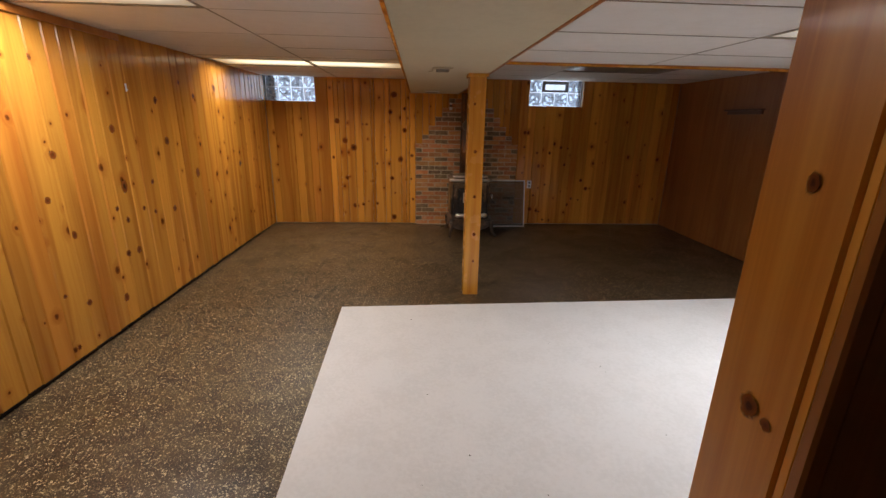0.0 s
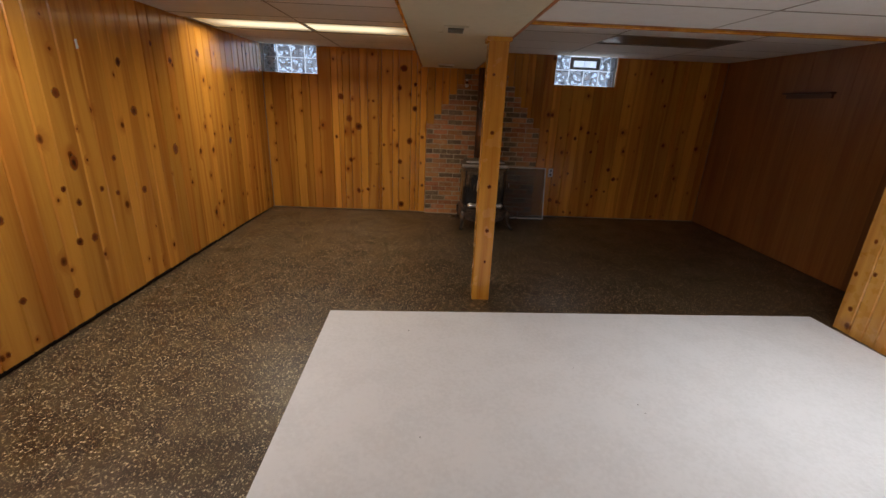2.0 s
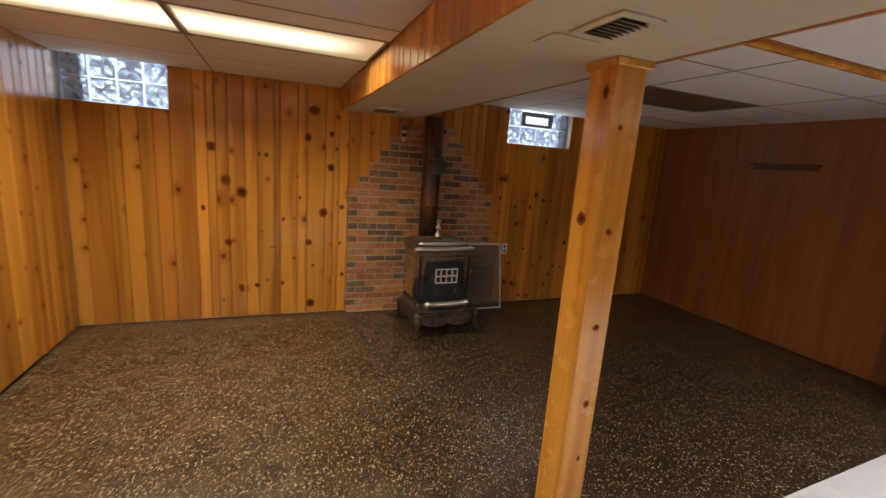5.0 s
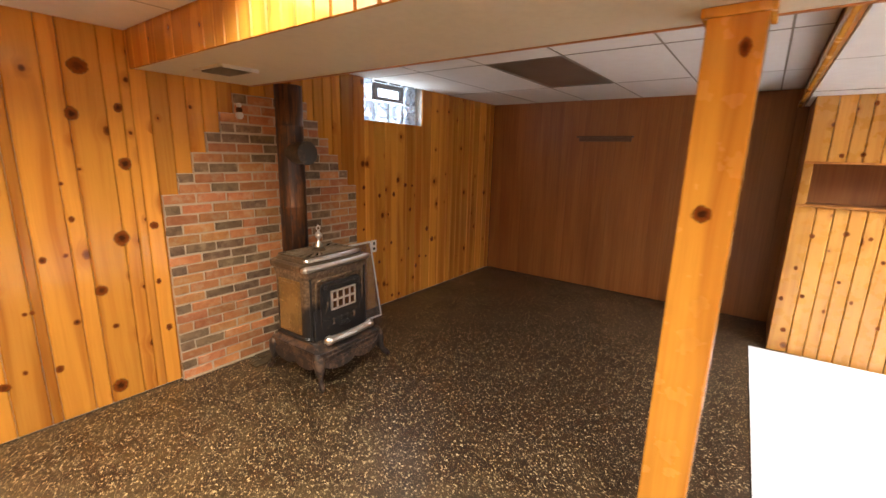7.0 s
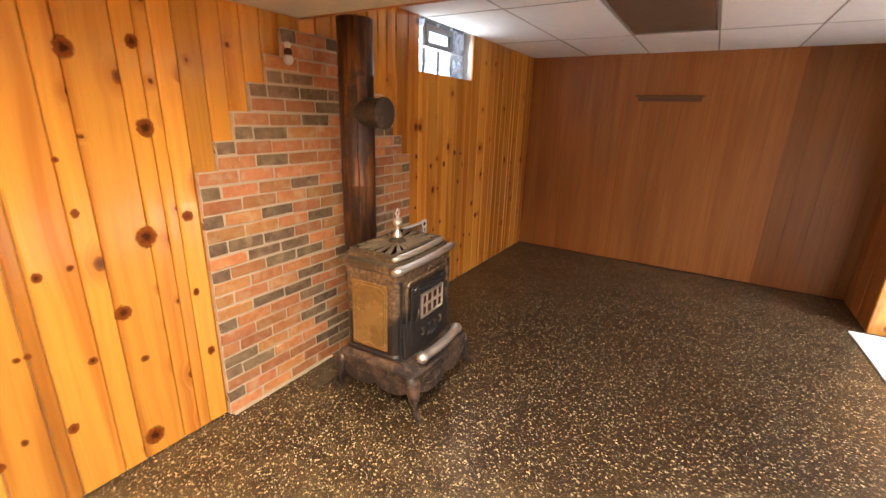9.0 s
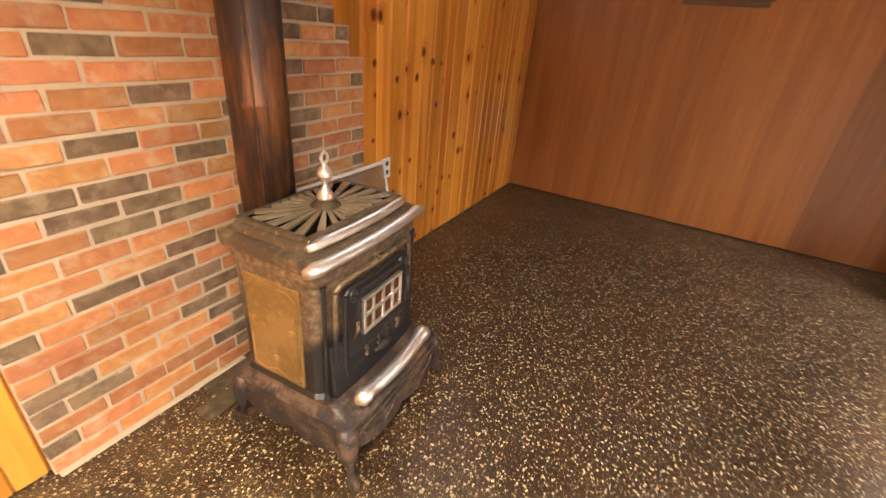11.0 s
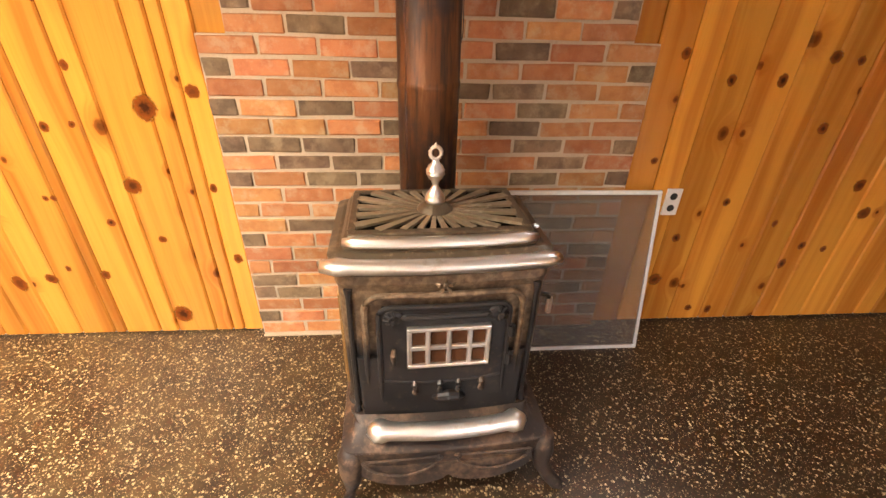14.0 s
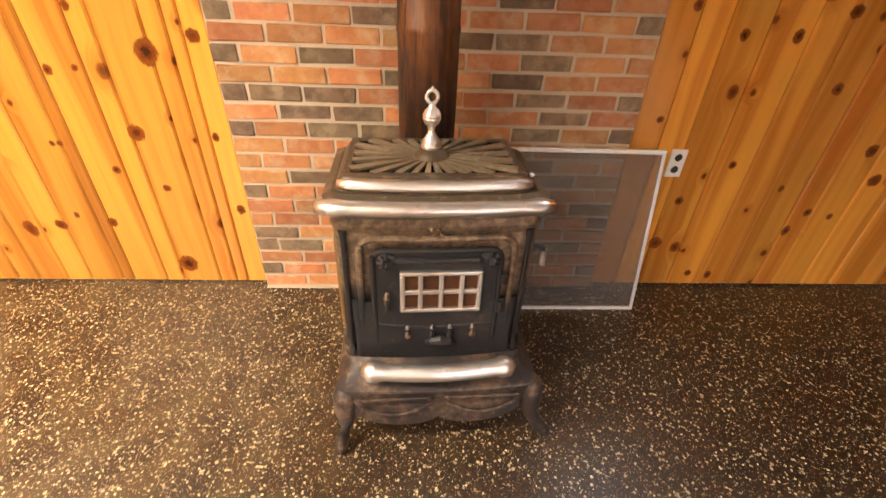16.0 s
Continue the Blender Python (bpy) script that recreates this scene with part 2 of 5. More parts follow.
def glow(name, colour, low, high, x0, x1, y0, y1):
    """A lit lens: two tubes run along x behind it and show through."""
    n = Nodes(name)
    sep = n.add("SeparateXYZ")
    n.put(sep.inputs[0], n.place())
    mid, half = (y0 + y1) / 2, (y1 - y0) / 2
    across = n.math("DIVIDE", n.math("ABSOLUTE", n.math("SUBTRACT", sep.outputs[1], mid)), half)
    along = n.math("DIVIDE", n.math("ABSOLUTE", n.math("SUBTRACT", sep.outputs[0], (x0 + x1) / 2)), (x1 - x0) / 2)
    tube_light = n.math("MULTIPLY", n.span(across, 0.95, 0.10), n.span(along, 1.0, 0.60))
    ribs = n.math("MULTIPLY_ADD", n.math("SINE", n.math("MULTIPLY", sep.outputs[0], 400.0)), 0.06, 1.0)
    return n.set(Base_Color=(0.8, 0.78, 0.7), Emission_Color=colour, Emission_Strength=n.math("MULTIPLY", ribs, n.math("MULTIPLY_ADD", tube_light, high - low, low)), Roughness=0.4)


def glass_block():
    n = Nodes("glass_block")
    p = n.place()
    w = n.noise(p, 11.0, 1.0, 0.5)
    wave = n.math("SINE", n.math("MULTIPLY", w, 22.0))
    n.bump(wave, 0.6, 0.002)
    return n.set(Base_Color=(0.80, 0.88, 1.0), Roughness=0.12, Transmission_Weight=n.span(wave, -0.8, 0.8, 0.30, 0.92), IOR=1.2)


GLASS_BLOCK = glass_block()
JOINT = Nodes("pale_window_joint").set(Base_Color=(0.92, 0.95, 1.0), Roughness=0.5, Transmission_Weight=0.9, IOR=1.05)


# ---- building helpers ----
def mesh_of(name, verts, faces, material, smooth=False):
    me = bpy.data.meshes.new(name)
    me.from_pydata(verts, [], faces)
    me.materials.append(material)
    if smooth:
        me.shade_smooth()
    me.update()
    return me


def thing(name, label, category, base=(0, 0, 0), group="", kind=""):
    ob = new(name)
    ob.location = base
    return tagged(ob, label, category, group, kind)


def part(name, bm, material, parent, label="", smooth=False):
    """Links a bmesh in world metres as one mesh under its thing."""
    me = bpy.data.meshes.new(name)
    bmesh.ops.recalc_face_normals(bm, faces=bm.faces)
    bm.to_mesh(me)
    bm.free()
    me.materials.append(material)
    if smooth:
        me.shade_smooth()
    ob = new(name, me)
    attach(ob, parent)
    return tagged(ob, label)


def attach(ob, parent):
    ob.parent = parent
    chain, q = Vector((0, 0, 0)), parent
    while q:
        chain += q.location
        q = q.parent
    ob.location = ob.location - chain


def add_box(bm, x0, y0, z0, x1, y1, z1, bevel=0.0, segs=1):
    m = bmesh.ops.create_cube(bm, size=1.0)["verts"]
    for v in m:
        v.co = Vector(((x0 + x1) / 2 + v.co.x * (x1 - x0), (y0 + y1) / 2 + v.co.y * (y1 - y0), (z0 + z1) / 2 + v.co.z * (z1 - z0)))
    if bevel:
        edges = list({e for v in m for e in v.link_edges})
        bmesh.ops.bevel(bm, geom=edges, offset=bevel, segments=segs, affect="EDGES", profile=0.5)


def box(x0, y0, z0, x1, y1, z1, bevel=0.0, segs=1):
    bm = bmesh.new()
    add_box(bm, x0, y0, z0, x1, y1, z1, bevel, segs)
    return bm


def structure(name, bm, material, label, category):
    me = bpy.data.meshes.new(name)
    bm.to_mesh(me)
    bm.free()
    me.materials.append(material)
    return tagged(new(name, me), label, category, kind="structure")


def plank(parent, face, at, a0, a1, z0, z1, thick=0.018, material=None, name="plank", g=0.0014, c=0.007):
    """An upright board with chamfered long edges. face: the side it looks to ('s', 'w', 'e', 'n'); at: the plane of its front."""
    tip = (a0 * 7919.0 % 1.0 - 0.5) * 0.0022
    prof = [(a0 + g, thick), (a0 + g, c), (a0 + g + c, tip), (a1 - g - c, -tip), (a1 - g, c), (a1 - g, thick)]
    sign = {"s": 1, "w": 1, "e": -1, "n": -1}[face]
    verts = []
    for z in (z0, z1):
        for a, d in prof:
            verts.append((a, at + sign * d, z) if face in "sn" else (at + sign * d, a, z))
    k = len(prof)
    faces = [(i, (i + 1) % k, k + (i + 1) % k, k + i) for i in range(k)] + [tuple(range(k - 1, -1, -1)), tuple(range(k, 2 * k))]
    if face in "we":
        faces = [f[::-1] for f in faces]
    if sign < 0:
        faces = [f[::-1] for f in faces]
    ob = new(name, mesh_of(name, verts, faces, material or PINE))
    attach(ob, parent)
    return ob


def seams(a0, a1, rng, known=(), low=0.095, high=0.175):
    """Board joints from a0 to a1: the known ones, and others in between at board widths."""
    out, stops = [a0], sorted(known) + [a1]
    for s in stops:
        while s - out[-1] > high * 1.25:
            step = rng.uniform(low, high)
            if s - out[-1] - step < low * 0.7:
                step = (s - out[-1]) / 2
            out.append(out[-1] + step)
        if s > out[-1] + 0.02:
            out.append(s)
    return out


# ---- the large structure ----
X_WEST, X_EAST, Y_NORTH, Y_SOUTH = -2.145, 4.31, 7.09, -2.2
Z_WEST, Z_NE, Z_SE, Z_SOFFIT = 2.25, 2.275, 2.12, 2.05
SOF_W, SOF_E, STEP_Y = 0.04, 0.80, 3.83
WIN_Z = 1.90
WINDOWS = ((-2.245, -1.395), (1.905, 2.755))

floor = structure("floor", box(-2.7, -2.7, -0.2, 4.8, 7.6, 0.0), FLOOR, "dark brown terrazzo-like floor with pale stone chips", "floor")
bm = box(-40, 7.345, 1.5, 40, 60, 1.8)
structure("ground", bm, EARTH, "pale gravel ground outside the basement windows", "ground")

def backdrop():
    n = Nodes("bright_daylight")
    return n.set(Base_Color=(0.6, 0.7, 0.85), Emission_Color=(0.72, 0.84, 1.0), Emission_Strength=DAYLIGHT)


bm = box(-8, 9.0, 1.7, 10, 9.02, 6.0)
structure("backdrop", bm, backdrop(), "pale overcast daylight beyond the windows", "backdrop")

# north wall with its two window openings
bm = bmesh.new()
T0, T1 = Y_NORTH + 0.018, Y_NORTH + 0.25
add_box(bm, -2.6, T0, -0.1, 4.7, T1, WIN_Z)
for a, b in ((-2.6, X_WEST - 0.005), (WINDOWS[0][1], WINDOWS[1][0]), (WINDOWS[1][1], 4.7)):
    add_box(bm, a, T0, WIN_Z, b, T1, 2.3)
wall_north = structure("wall_north", bm, PLASTER, "north basement wall clad in varnished knotty pine boards", "wall")
rng = random.Random(4)
left_known = (-1.85, -1.395, -1.21, -1.116, -1.049, -0.815, -0.708, -0.559, -0.509, -0.352, -0.269, -0.094, -0.016, 0.038, 0.13)
right_known = (1.766, 1.905, 2.024, 2.182, 2.492, 2.755, 2.916, 3.332, 3.784, 4.089)


for run in (seams(X_WEST, 0.13, rng, left_known), seams(0.13, 1.766, rng, (0.24, 0.34, 0.44, 0.545), 0.09, 0.13), seams(1.766, X_EAST, rng, right_known)):
    for a, b in zip(run, run[1:]):
        top = 2.30
        for w0, w1 in WINDOWS:
            if a > w0 - 0.03 and b < w1 + 0.03:
                top = WIN_Z
        plank(wall_north, "s", Y_NORTH + rng.uniform(-0.001, 0.001), a, b, 0.012, top)

def knot_stuff(name, axis):
    """A knot in the board: dark heart, red-brown ring, ragged edge fading into the wood."""
    n = Nodes(name)
    gen = n.add("TexCoord").outputs["Generated"]
    sep = n.add("SeparateXYZ")
    n.put(sep.inputs[0], gen)
    du, dv = n.math("SUBTRACT", sep.outputs[axis], 0.5), n.math("SUBTRACT", sep.outputs[2], 0.5)
    r = n.math("MULTIPLY", n.math("SQRT", n.math("ADD", n.math("MULTIPLY", du, du), n.math("MULTIPLY", dv, dv))), 2.0)
    rough = n.noise(n.place(), 70.0, 3.0, 0.6)
    r = n.math("ADD", r, n.math("MULTIPLY", n.math("SUBTRACT", rough, 0.5), 0.7))
    rings = n.math("MULTIPLY_ADD", n.math("SINE", n.math("MULTIPLY", r, 26.0)), 0.5, 0.5)
    rnd = n.add("ObjectInfo").outputs["Random"]
    heart = n.mix(rnd, (0.035, 0.010, 0.004), (0.17, 0.045, 0.010))
    c = n.mix(n.span(r, 0.15, 0.62), heart, (0.24, 0.062, 0.009))
    c = n.mix(n.span(r, 0.62, 0.95), c, (0.40, 0.145, 0.018))
    c = n.mix(n.math("MULTIPLY", rings, 0.30), c, (0.07, 0.017, 0.005))
    return n.set(Base_Color=c, Roughness=0.4, Specular_IOR_Level=0.08, Alpha=n.span(r, 1.0, 0.62))


KNOT = {"s": knot_stuff("pine_knot", 0), "e": knot_stuff("pine_knot_side", 1)}
KNOT["w"] = KNOT["e"]


def knots(wall, face, at, places):
    """Oval knots let into the boards: along the wall, height, radius."""
    rg = random.Random(len(places))
    for a, z, r in places:
        bm = bmesh.new()
        tilt, ex = rg.uniform(-0.9, 0.9), rg.uniform(0.55, 1.0)
        r *= 1.75
        ring = []
        for i in range(14):
            q = 2 * math.pi * i / 14
            u, v = r * math.cos(q) * ex * rg.uniform(0.82, 1.12), r * math.sin(q) * rg.uniform(0.82, 1.12)
            u, v = u * math.cos(tilt) - v * math.sin(tilt), u * math.sin(tilt) + v * math.cos(tilt)
            ring.append((a + u, z + v))
        for k, s in ((1.0, 0.0), (0.97, 0.0014)):
            vs = []
            for u, v in ring:
                u, v = a + (u - a) * k, z + (v - z) * k
                vs.append(bm.verts.new((u, at - s, v) if face == "s" else (at + s if face == "e" else at - s, u, v)))
            if s:
                bm.faces.new(vs)
                for i in range(14):
                    bm.faces.new((low[i], low[(i + 1) % 14], vs[(i + 1) % 14], vs[i]))
            low = vs
        part("knot", bm, KNOT[face], wall)


knots(wall_north, "s", Y_NORTH, ((-0.33, 1.19, 0.013), (-0.11, 1.05, 0.031), (-0.25, 0.75, 0.023), (0.07, 1.11, 0.018), (-0.20, 0.51, 0.012), (0.06, 0.74, 0.014), (0.09, 0.41, 0.017), (-0.22, 0.11, 0.032), (-0.72, 0.32, 0.022),
                                 (-0.48, 0.98, 0.015), (-0.38, 0.99, 0.010), (-0.35, 1.39, 0.009), (-0.38, 0.59, 0.012), (-0.49, 0.34, 0.016), (-0.59, 0.70, 0.008), (-0.56, 0.70, 0.009), (-0.63, 0.37, 0.010), (-0.20, 2.02, 0.036), (-0.26, 1.77, 0.026),
                                 (-0.04, 1.82, 0.021), (-0.04, 1.50, 0.026), (-0.97, 1.33, 0.033), (-0.84, 1.22, 0.035), (-0.96, 0.75, 0.026), (-0.86, 0.30, 0.030), (-1.16, 1.07, 0.019), (-1.08, 1.62, 0.030), (-0.69, 1.58, 0.014), (-0.63, 1.58, 0.014)))
knots(wall_north, "s", Y_NORTH, ((1.88, 1.27, 0.015), (2.09, 1.18, 0.015), (2.30, 1.18, 0.017), (2.56, 1.00, 0.016), (2.59, 1.26, 0.014), (2.48, 1.27, 0.017), (2.26, 0.67, 0.013), (2.86, 0.75, 0.021), (2.67, 0.34, 0.020), (2.04, 0.26, 0.023), (2.27, 0.08, 0.014),
                                 (2.38, 0.07, 0.017), (2.08, 0.49, 0.015), (2.73, 0.44, 0.016), (2.85, 0.42, 0.013), (1.87, 0.86, 0.011), (2.54, 0.56, 0.012), (2.96, 0.61, 0.021)))

# west wall
wall_west = structure("wall_west", box(X_WEST - 0.5, Y_SOUTH, -0.1, X_WEST - 0.019, Y_NORTH + 0.6, 2.35), DARK, "west basement wall clad in varnished knotty pine boards", "wall")
west_known = (2.70, 3.034, 3.178, 3.293, 3.418, 3.536, 3.724, 3.89, 4.099, 4.201, 4.451, 4.702, 4.988, 5.314, 5.69)
run = seams(Y_SOUTH, Y_NORTH, rng, west_known)
for a, b in zip(run, run[1:]):
    plank(wall_west, "e", X_WEST + rng.uniform(-0.001, 0.0015), a, b, 0.04 - 0.02 * max(0, (a - 5) / 2) + rng.uniform(-0.004, 0.004), 2.30)

knots(wall_west, "e", X_WEST + 0.0015, ((3.63, 1.55, 0.021), (3.04, 1.40, 0.019), (3.06, 0.87, 0.020), (4.33, 1.43, 0.026), (3.61, 0.85, 0.018), (3.67, 0.58, 0.024), (3.54, 0.59, 0.023), (4.25, 1.78, 0.025), (4.01, 1.10, 0.017), (3.83, 0.90, 0.014),
                                        (4.28, 0.81, 0.022), (3.05, 0.38, 0.018), (3.42, 0.26, 0.023), (2.87, 0.50, 0.012), (4.68, 1.96, 0.019), (5.91, 1.07, 0.035), (2.92, 1.13, 0.018), (4.80, 1.08, 0.034), (3.64, 1.11, 0.035), (3.51, 0.96, 0.015), (2.88, 0.12, 0.014),
                                        (3.98, 0.84, 0.017), (4.93, 1.85, 0.023), (5.42, 1.96, 0.029)))

part("crown_strip", box(X_WEST + 0.003, Y_SOUTH + 0.01, 2.198, X_WEST + 0.020, 3.88, Z_WEST - 0.004, 0.003), TRIM_PINE, wall_west, "dark stained strip under the ceiling")

# east wall in tall veneer panels
wall_east = structure("wall_east", box(X_EAST + 0.010, Y_SOUTH, -0.1, X_EAST + 0.4, Y_NORTH + 0.4, 2.35), DARK, "east basement wall in brown wood-veneer panels", "wall")
joints = [Y_SOUTH, -1.58, -0.36, 0.86, 2.08, 3.30, 4.52, 5.83, Y_NORTH]
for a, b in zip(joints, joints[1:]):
    tone = DARK_SHADED_VENEER if b < 4.6 else VENEER
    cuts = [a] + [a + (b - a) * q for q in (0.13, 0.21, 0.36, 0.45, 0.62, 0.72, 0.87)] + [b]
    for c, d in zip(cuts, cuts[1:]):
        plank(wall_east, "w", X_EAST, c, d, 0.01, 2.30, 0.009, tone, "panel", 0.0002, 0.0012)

# south wall behind the start
wall_south = structure("wall_south", box(X_WEST - 0.5, Y_SOUTH - 0.3, -0.1, X_EAST + 0.4, Y_SOUTH, 2.35), PLASTER, "plain south basement wall", "wall")

# ceilings: tiles and their bars
def ceiling(name, x0, x1, y0, y1, z, xs, ys, holes, label):
    bm = bmesh.new()
    xs, ys = [x0] + [x for x in xs if x0 + 0.05 < x < x1 - 0.05] + [x1], [y0] + [y for y in ys if y0 + 0.05 < y < y1 - 0.05] + [y1]
    rg = random.Random(name)
    for a, b in zip(xs, xs[1:]):
        for c, d in zip(ys, ys[1:]):
            if any(h[0] - 0.1 < (a + b) / 2 < h[1] + 0.1 and h[2] - 0.1 < (c + d) / 2 < h[3] + 0.1 for h in holes):
                continue
            s = rg.uniform(-0.002, 0.002)
            add_box(bm, a + 0.006, c + 0.006, z + s, b - 0.006, d - 0.006, z + 0.02, 0.002)
    me = bpy.data.meshes.new(name)
    add_box(bm, x0, y0, z + 0.10, x1, y1, z + 0.12)
    bm.to_mesh(me)
    bm.free()
    me.materials.append(TILE)
    tagged(new(name, me), label, "ceiling", kind="structure")
    bm = bmesh.new()
    for x in xs[1:-1]:
        add_box(bm, x - 0.0055, y0, z - 0.0008, x + 0.0055, y1, z + 0.03)
    for y in ys[1:-1]:
        add_box(bm, x0, y - 0.0055, z - 0.0002, x1, y + 0.0055, z + 0.0295)
    structure("trim_" + name, bm, GRID, "thin dull metal grid between the ceiling tiles", "ceiling grid")


WEST_LAMPS = ((X_WEST + 0.03, -1.055, 5.21, 5.80), (-1.045, SOF_W - 0.01, 5.21, 5.80))
SOUTH_LAMPS = ((X_WEST + 0.03, -1.055, 2.36, 2.96),)
ceiling("ceiling_west", X_WEST, SOF_W, Y_SOUTH, Y_NORTH, Z_WEST, [-1.05], [-1.95, -1.34, -0.72, -0.1, 0.51, 1.13, 1.74, 2.355, 2.97, 3.73, 4.36, 4.98, 5.20, 5.81, 6.43], WEST_LAMPS + SOUTH_LAMPS, "white lay-in ceiling tiles west of the soffit")
OFF_LAMP = (1.975, 3.22, 5.225, 5.835)
ceiling("ceiling_north_east", SOF_E, X_EAST, STEP_Y, Y_NORTH, Z_NE, [1.97, 3.225], [4.0, 4.60, 5.22, 5.84, 6.46], (OFF_LAMP,), "white lay-in ceiling tiles near the stove side")
EAST_LAMP = (2.05, 3.27, 2.01, 2.61)
ceiling("ceiling_south_east", SOF_E, X_EAST, Y_SOUTH, STEP_Y - 0.02, Z_SE, [0.83, 2.045, 3.275], [-1.7, -1.08, -0.46, 0.15, 0.77, 1.38, 2.0, 2.62, 3.235], (EAST_LAMP,), "white lay-in ceiling tiles of the lower part")

bm = box(X_WEST - 0.5, Y_SOUTH - 0.3, 2.40, X_EAST + 0.5, Y_NORTH + 0.66, 2.5)
structure("ceiling_joists", bm, DARK, "dark closed deck above the ceiling tiles", "ceiling")

# soffit that boxes in the beam, with pine cheeks
soffit = structure("soffit", box(SOF_W + 0.02, Y_SOUTH, Z_SOFFIT, SOF_E - 0.02, Y_NORTH, 2.39), SOFFIT, "cream painted soffit boxed round the main beam", "soffit")
run = seams(Y_SOUTH, Y_NORTH, random.Random(9), (), 0.085, 0.12)
for a, b in zip(run, run[1:]):
    plank(soffit, "w", SOF_W + 0.002, a, b, Z_SOFFIT - 0.004, 2.30, 0.017)
bm = box(SOF_E - 0.019, Y_SOUTH, Z_SOFFIT - 0.004, SOF_E, Y_NORTH, 2.30, 0.002)
part("cheek", bm, TRIM_PINE, soffit)
step = structure("ceiling_step", box(SOF_E, STEP_Y - 0.02, Z_SE - 0.002, X_EAST, STEP_Y, 2.38), TRIM_PINE, "stained wood board at the step in the ceiling", "trim")
bm = box(SOF_E + 0.001, STEP_Y, Z_SE - 0.02, X_EAST, STEP_Y + 0.025, Z_SE + 0.035, 0.004)
part("moulding", bm, POST_PINE, step)


# lit and unlit ceiling lights
def troffer(box4, z, material, label, watts=0.0, spread=180.0, colour=(1, 1, 1), run=None):
    x0, x1, y0, y1 = box4
    if watts:
        material = glow("lit_lens", (colour[0], colour[1] * 0.92, colour[2] * 0.72), 0.20, 1.7, *(run or box4[:2]), *box4[2:])
        lamp = new("tube_light", bpy.data.lights.new("tube_light", "AREA"))
        lamp.data.shape, lamp.data.size, lamp.data.size_y = "RECTANGLE", x1 - x0 - 0.06, y1 - y0 - 0.06
        lamp.data.energy, lamp.data.spread, lamp.data.color = watts, radians(spread), colour
        lamp.location = ((x0 + x1) / 2, (y0 + y1) / 2, z - 0.006)
    t = thing("ceiling_light", label, "ceiling light", ((x0 + x1) / 2, (y0 + y1) / 2, z), "recessed ceiling lights")
    bm = box(x0 + 0.022, y0 + 0.022, z + 0.006, x1 - 0.012, y1 - 0.012, z + 0.012)
    part("diffuser", bm, material, t, "ribbed plastic diffuser")
    bm = bmesh.new()
    for a in ((x0, y0, x1, y0 + 0.012), (x0, y1 - 0.012, x1, y1), (x0, y0 + 0.012, x0 + 0.012, y1 - 0.012), (x1 - 0.012, y0 + 0.012, x1, y1 - 0.012)):
        add_box(bm, a[0], a[1], z - 0.003, a[2], a[3], z + 0.03, 0.002)
    part("frame", bm, GRID, t)
    part("housing", box(x0 + 0.01, y0 + 0.01, z + 0.04, x1 - 0.01, y1 - 0.01, z + 0.11), WHITE, t)


for b4 in WEST_LAMPS:
    troffer(b4, Z_WEST, None, "lit warm fluorescent panel set in the ceiling", WATTS_WEST, SPREAD_WEST, (1.0, 0.90, 0.74), (X_WEST + 0.03, SOF_W - 0.01))
for b4 in SOUTH_LAMPS:
    troffer(b4, Z_WEST, None, "lit fluorescent panel set in the ceiling", WATTS_SOUTH, SPREAD_SOUTH, (1.0, 0.95, 0.92))
troffer(EAST_LAMP, Z_SE, None, "lit white fluorescent panel set in the ceiling", WATTS_EAST, SPREAD_EAST, (0.96, 0.97, 1.0))
troffer(OFF_LAMP, Z_NE, OFF_LENS, "unlit brownish fluorescent panel set in the ceiling")

# glass-block windows
def block_window(name, x0, vent, wide=0.85):
    w = wide / 4
    win = thing(name, "glass-block basement window high in the pine wall", "window", (x0 + wide / 2, 7.19, WIN_Z), kind="structure")
    bm = bmesh.new()
    z0, h = WIN_Z + 0.012, 0.185
    for i in range(5):
        add_box(bm, x0 + i * w - 0.010, 7.195, z0 - 0.01, x0 + i * w + 0.010, 7.209, 2.30)
    for k in (0, 1):
        add_box(bm, x0, 7.196, z0 + k * (h + 0.012) - 0.012, x0 + 4 * w, 7.208, z0 + k * (h + 0.012))
    part("mortar", bm, JOINT, win)
    for i in range(4):
        for k in (0, 1):
            if vent and k == 1 and i in (1, 2):
                continue
            a, c = x0 + i * w + 0.010, z0 + k * (h + 0.012)
            part("glass_block", box(a, 7.19, c, a + w - 0.020, 7.214, min(c + h, 2.295), 0.005, 2), GLASS_BLOCK, win, smooth=False)
    if vent:
        a, b, c = x0 + w + 0.004, x0 + 3 * w - 0.004, z0 + h + 0.018
        bm = bmesh.new()
        for q in ((a, c, b, c + 0.03), (a, c + 0.115, b, c + 0.16), (a, c + 0.03, a + 0.045, c + 0.115), (b - 0.045, c + 0.03, b, c + 0.115)):
            add_box(bm, q[0], 7.175, q[1], q[2], 7.215, q[3], 0.003)
        part("vent_frame", bm, GREY, win, "grey vent frame")
        bm = box(a + 0.045, 7.20, c + 0.03, b - 0.045, 7.204, c + 0.115)
        part("vent_pane", bm, JOINT, win)


def window_light(x0, x1, watts):
    """Sky light that enters through one window opening."""
    lamp = new("window_light", bpy.data.lights.new("window_light", "AREA"))
    lamp.data.shape, lamp.data.size, lamp.data.size_y = "RECTANGLE", x1 - x0, 0.30
    lamp.data.energy, lamp.data.color = watts, (0.86, 0.93, 1.0)
    lamp.matrix_world = look(((x0 + x1) / 2, Y_NORTH + 0.06, 2.09), ((x0 + x1) / 2, Y_NORTH - 1, 2.05))


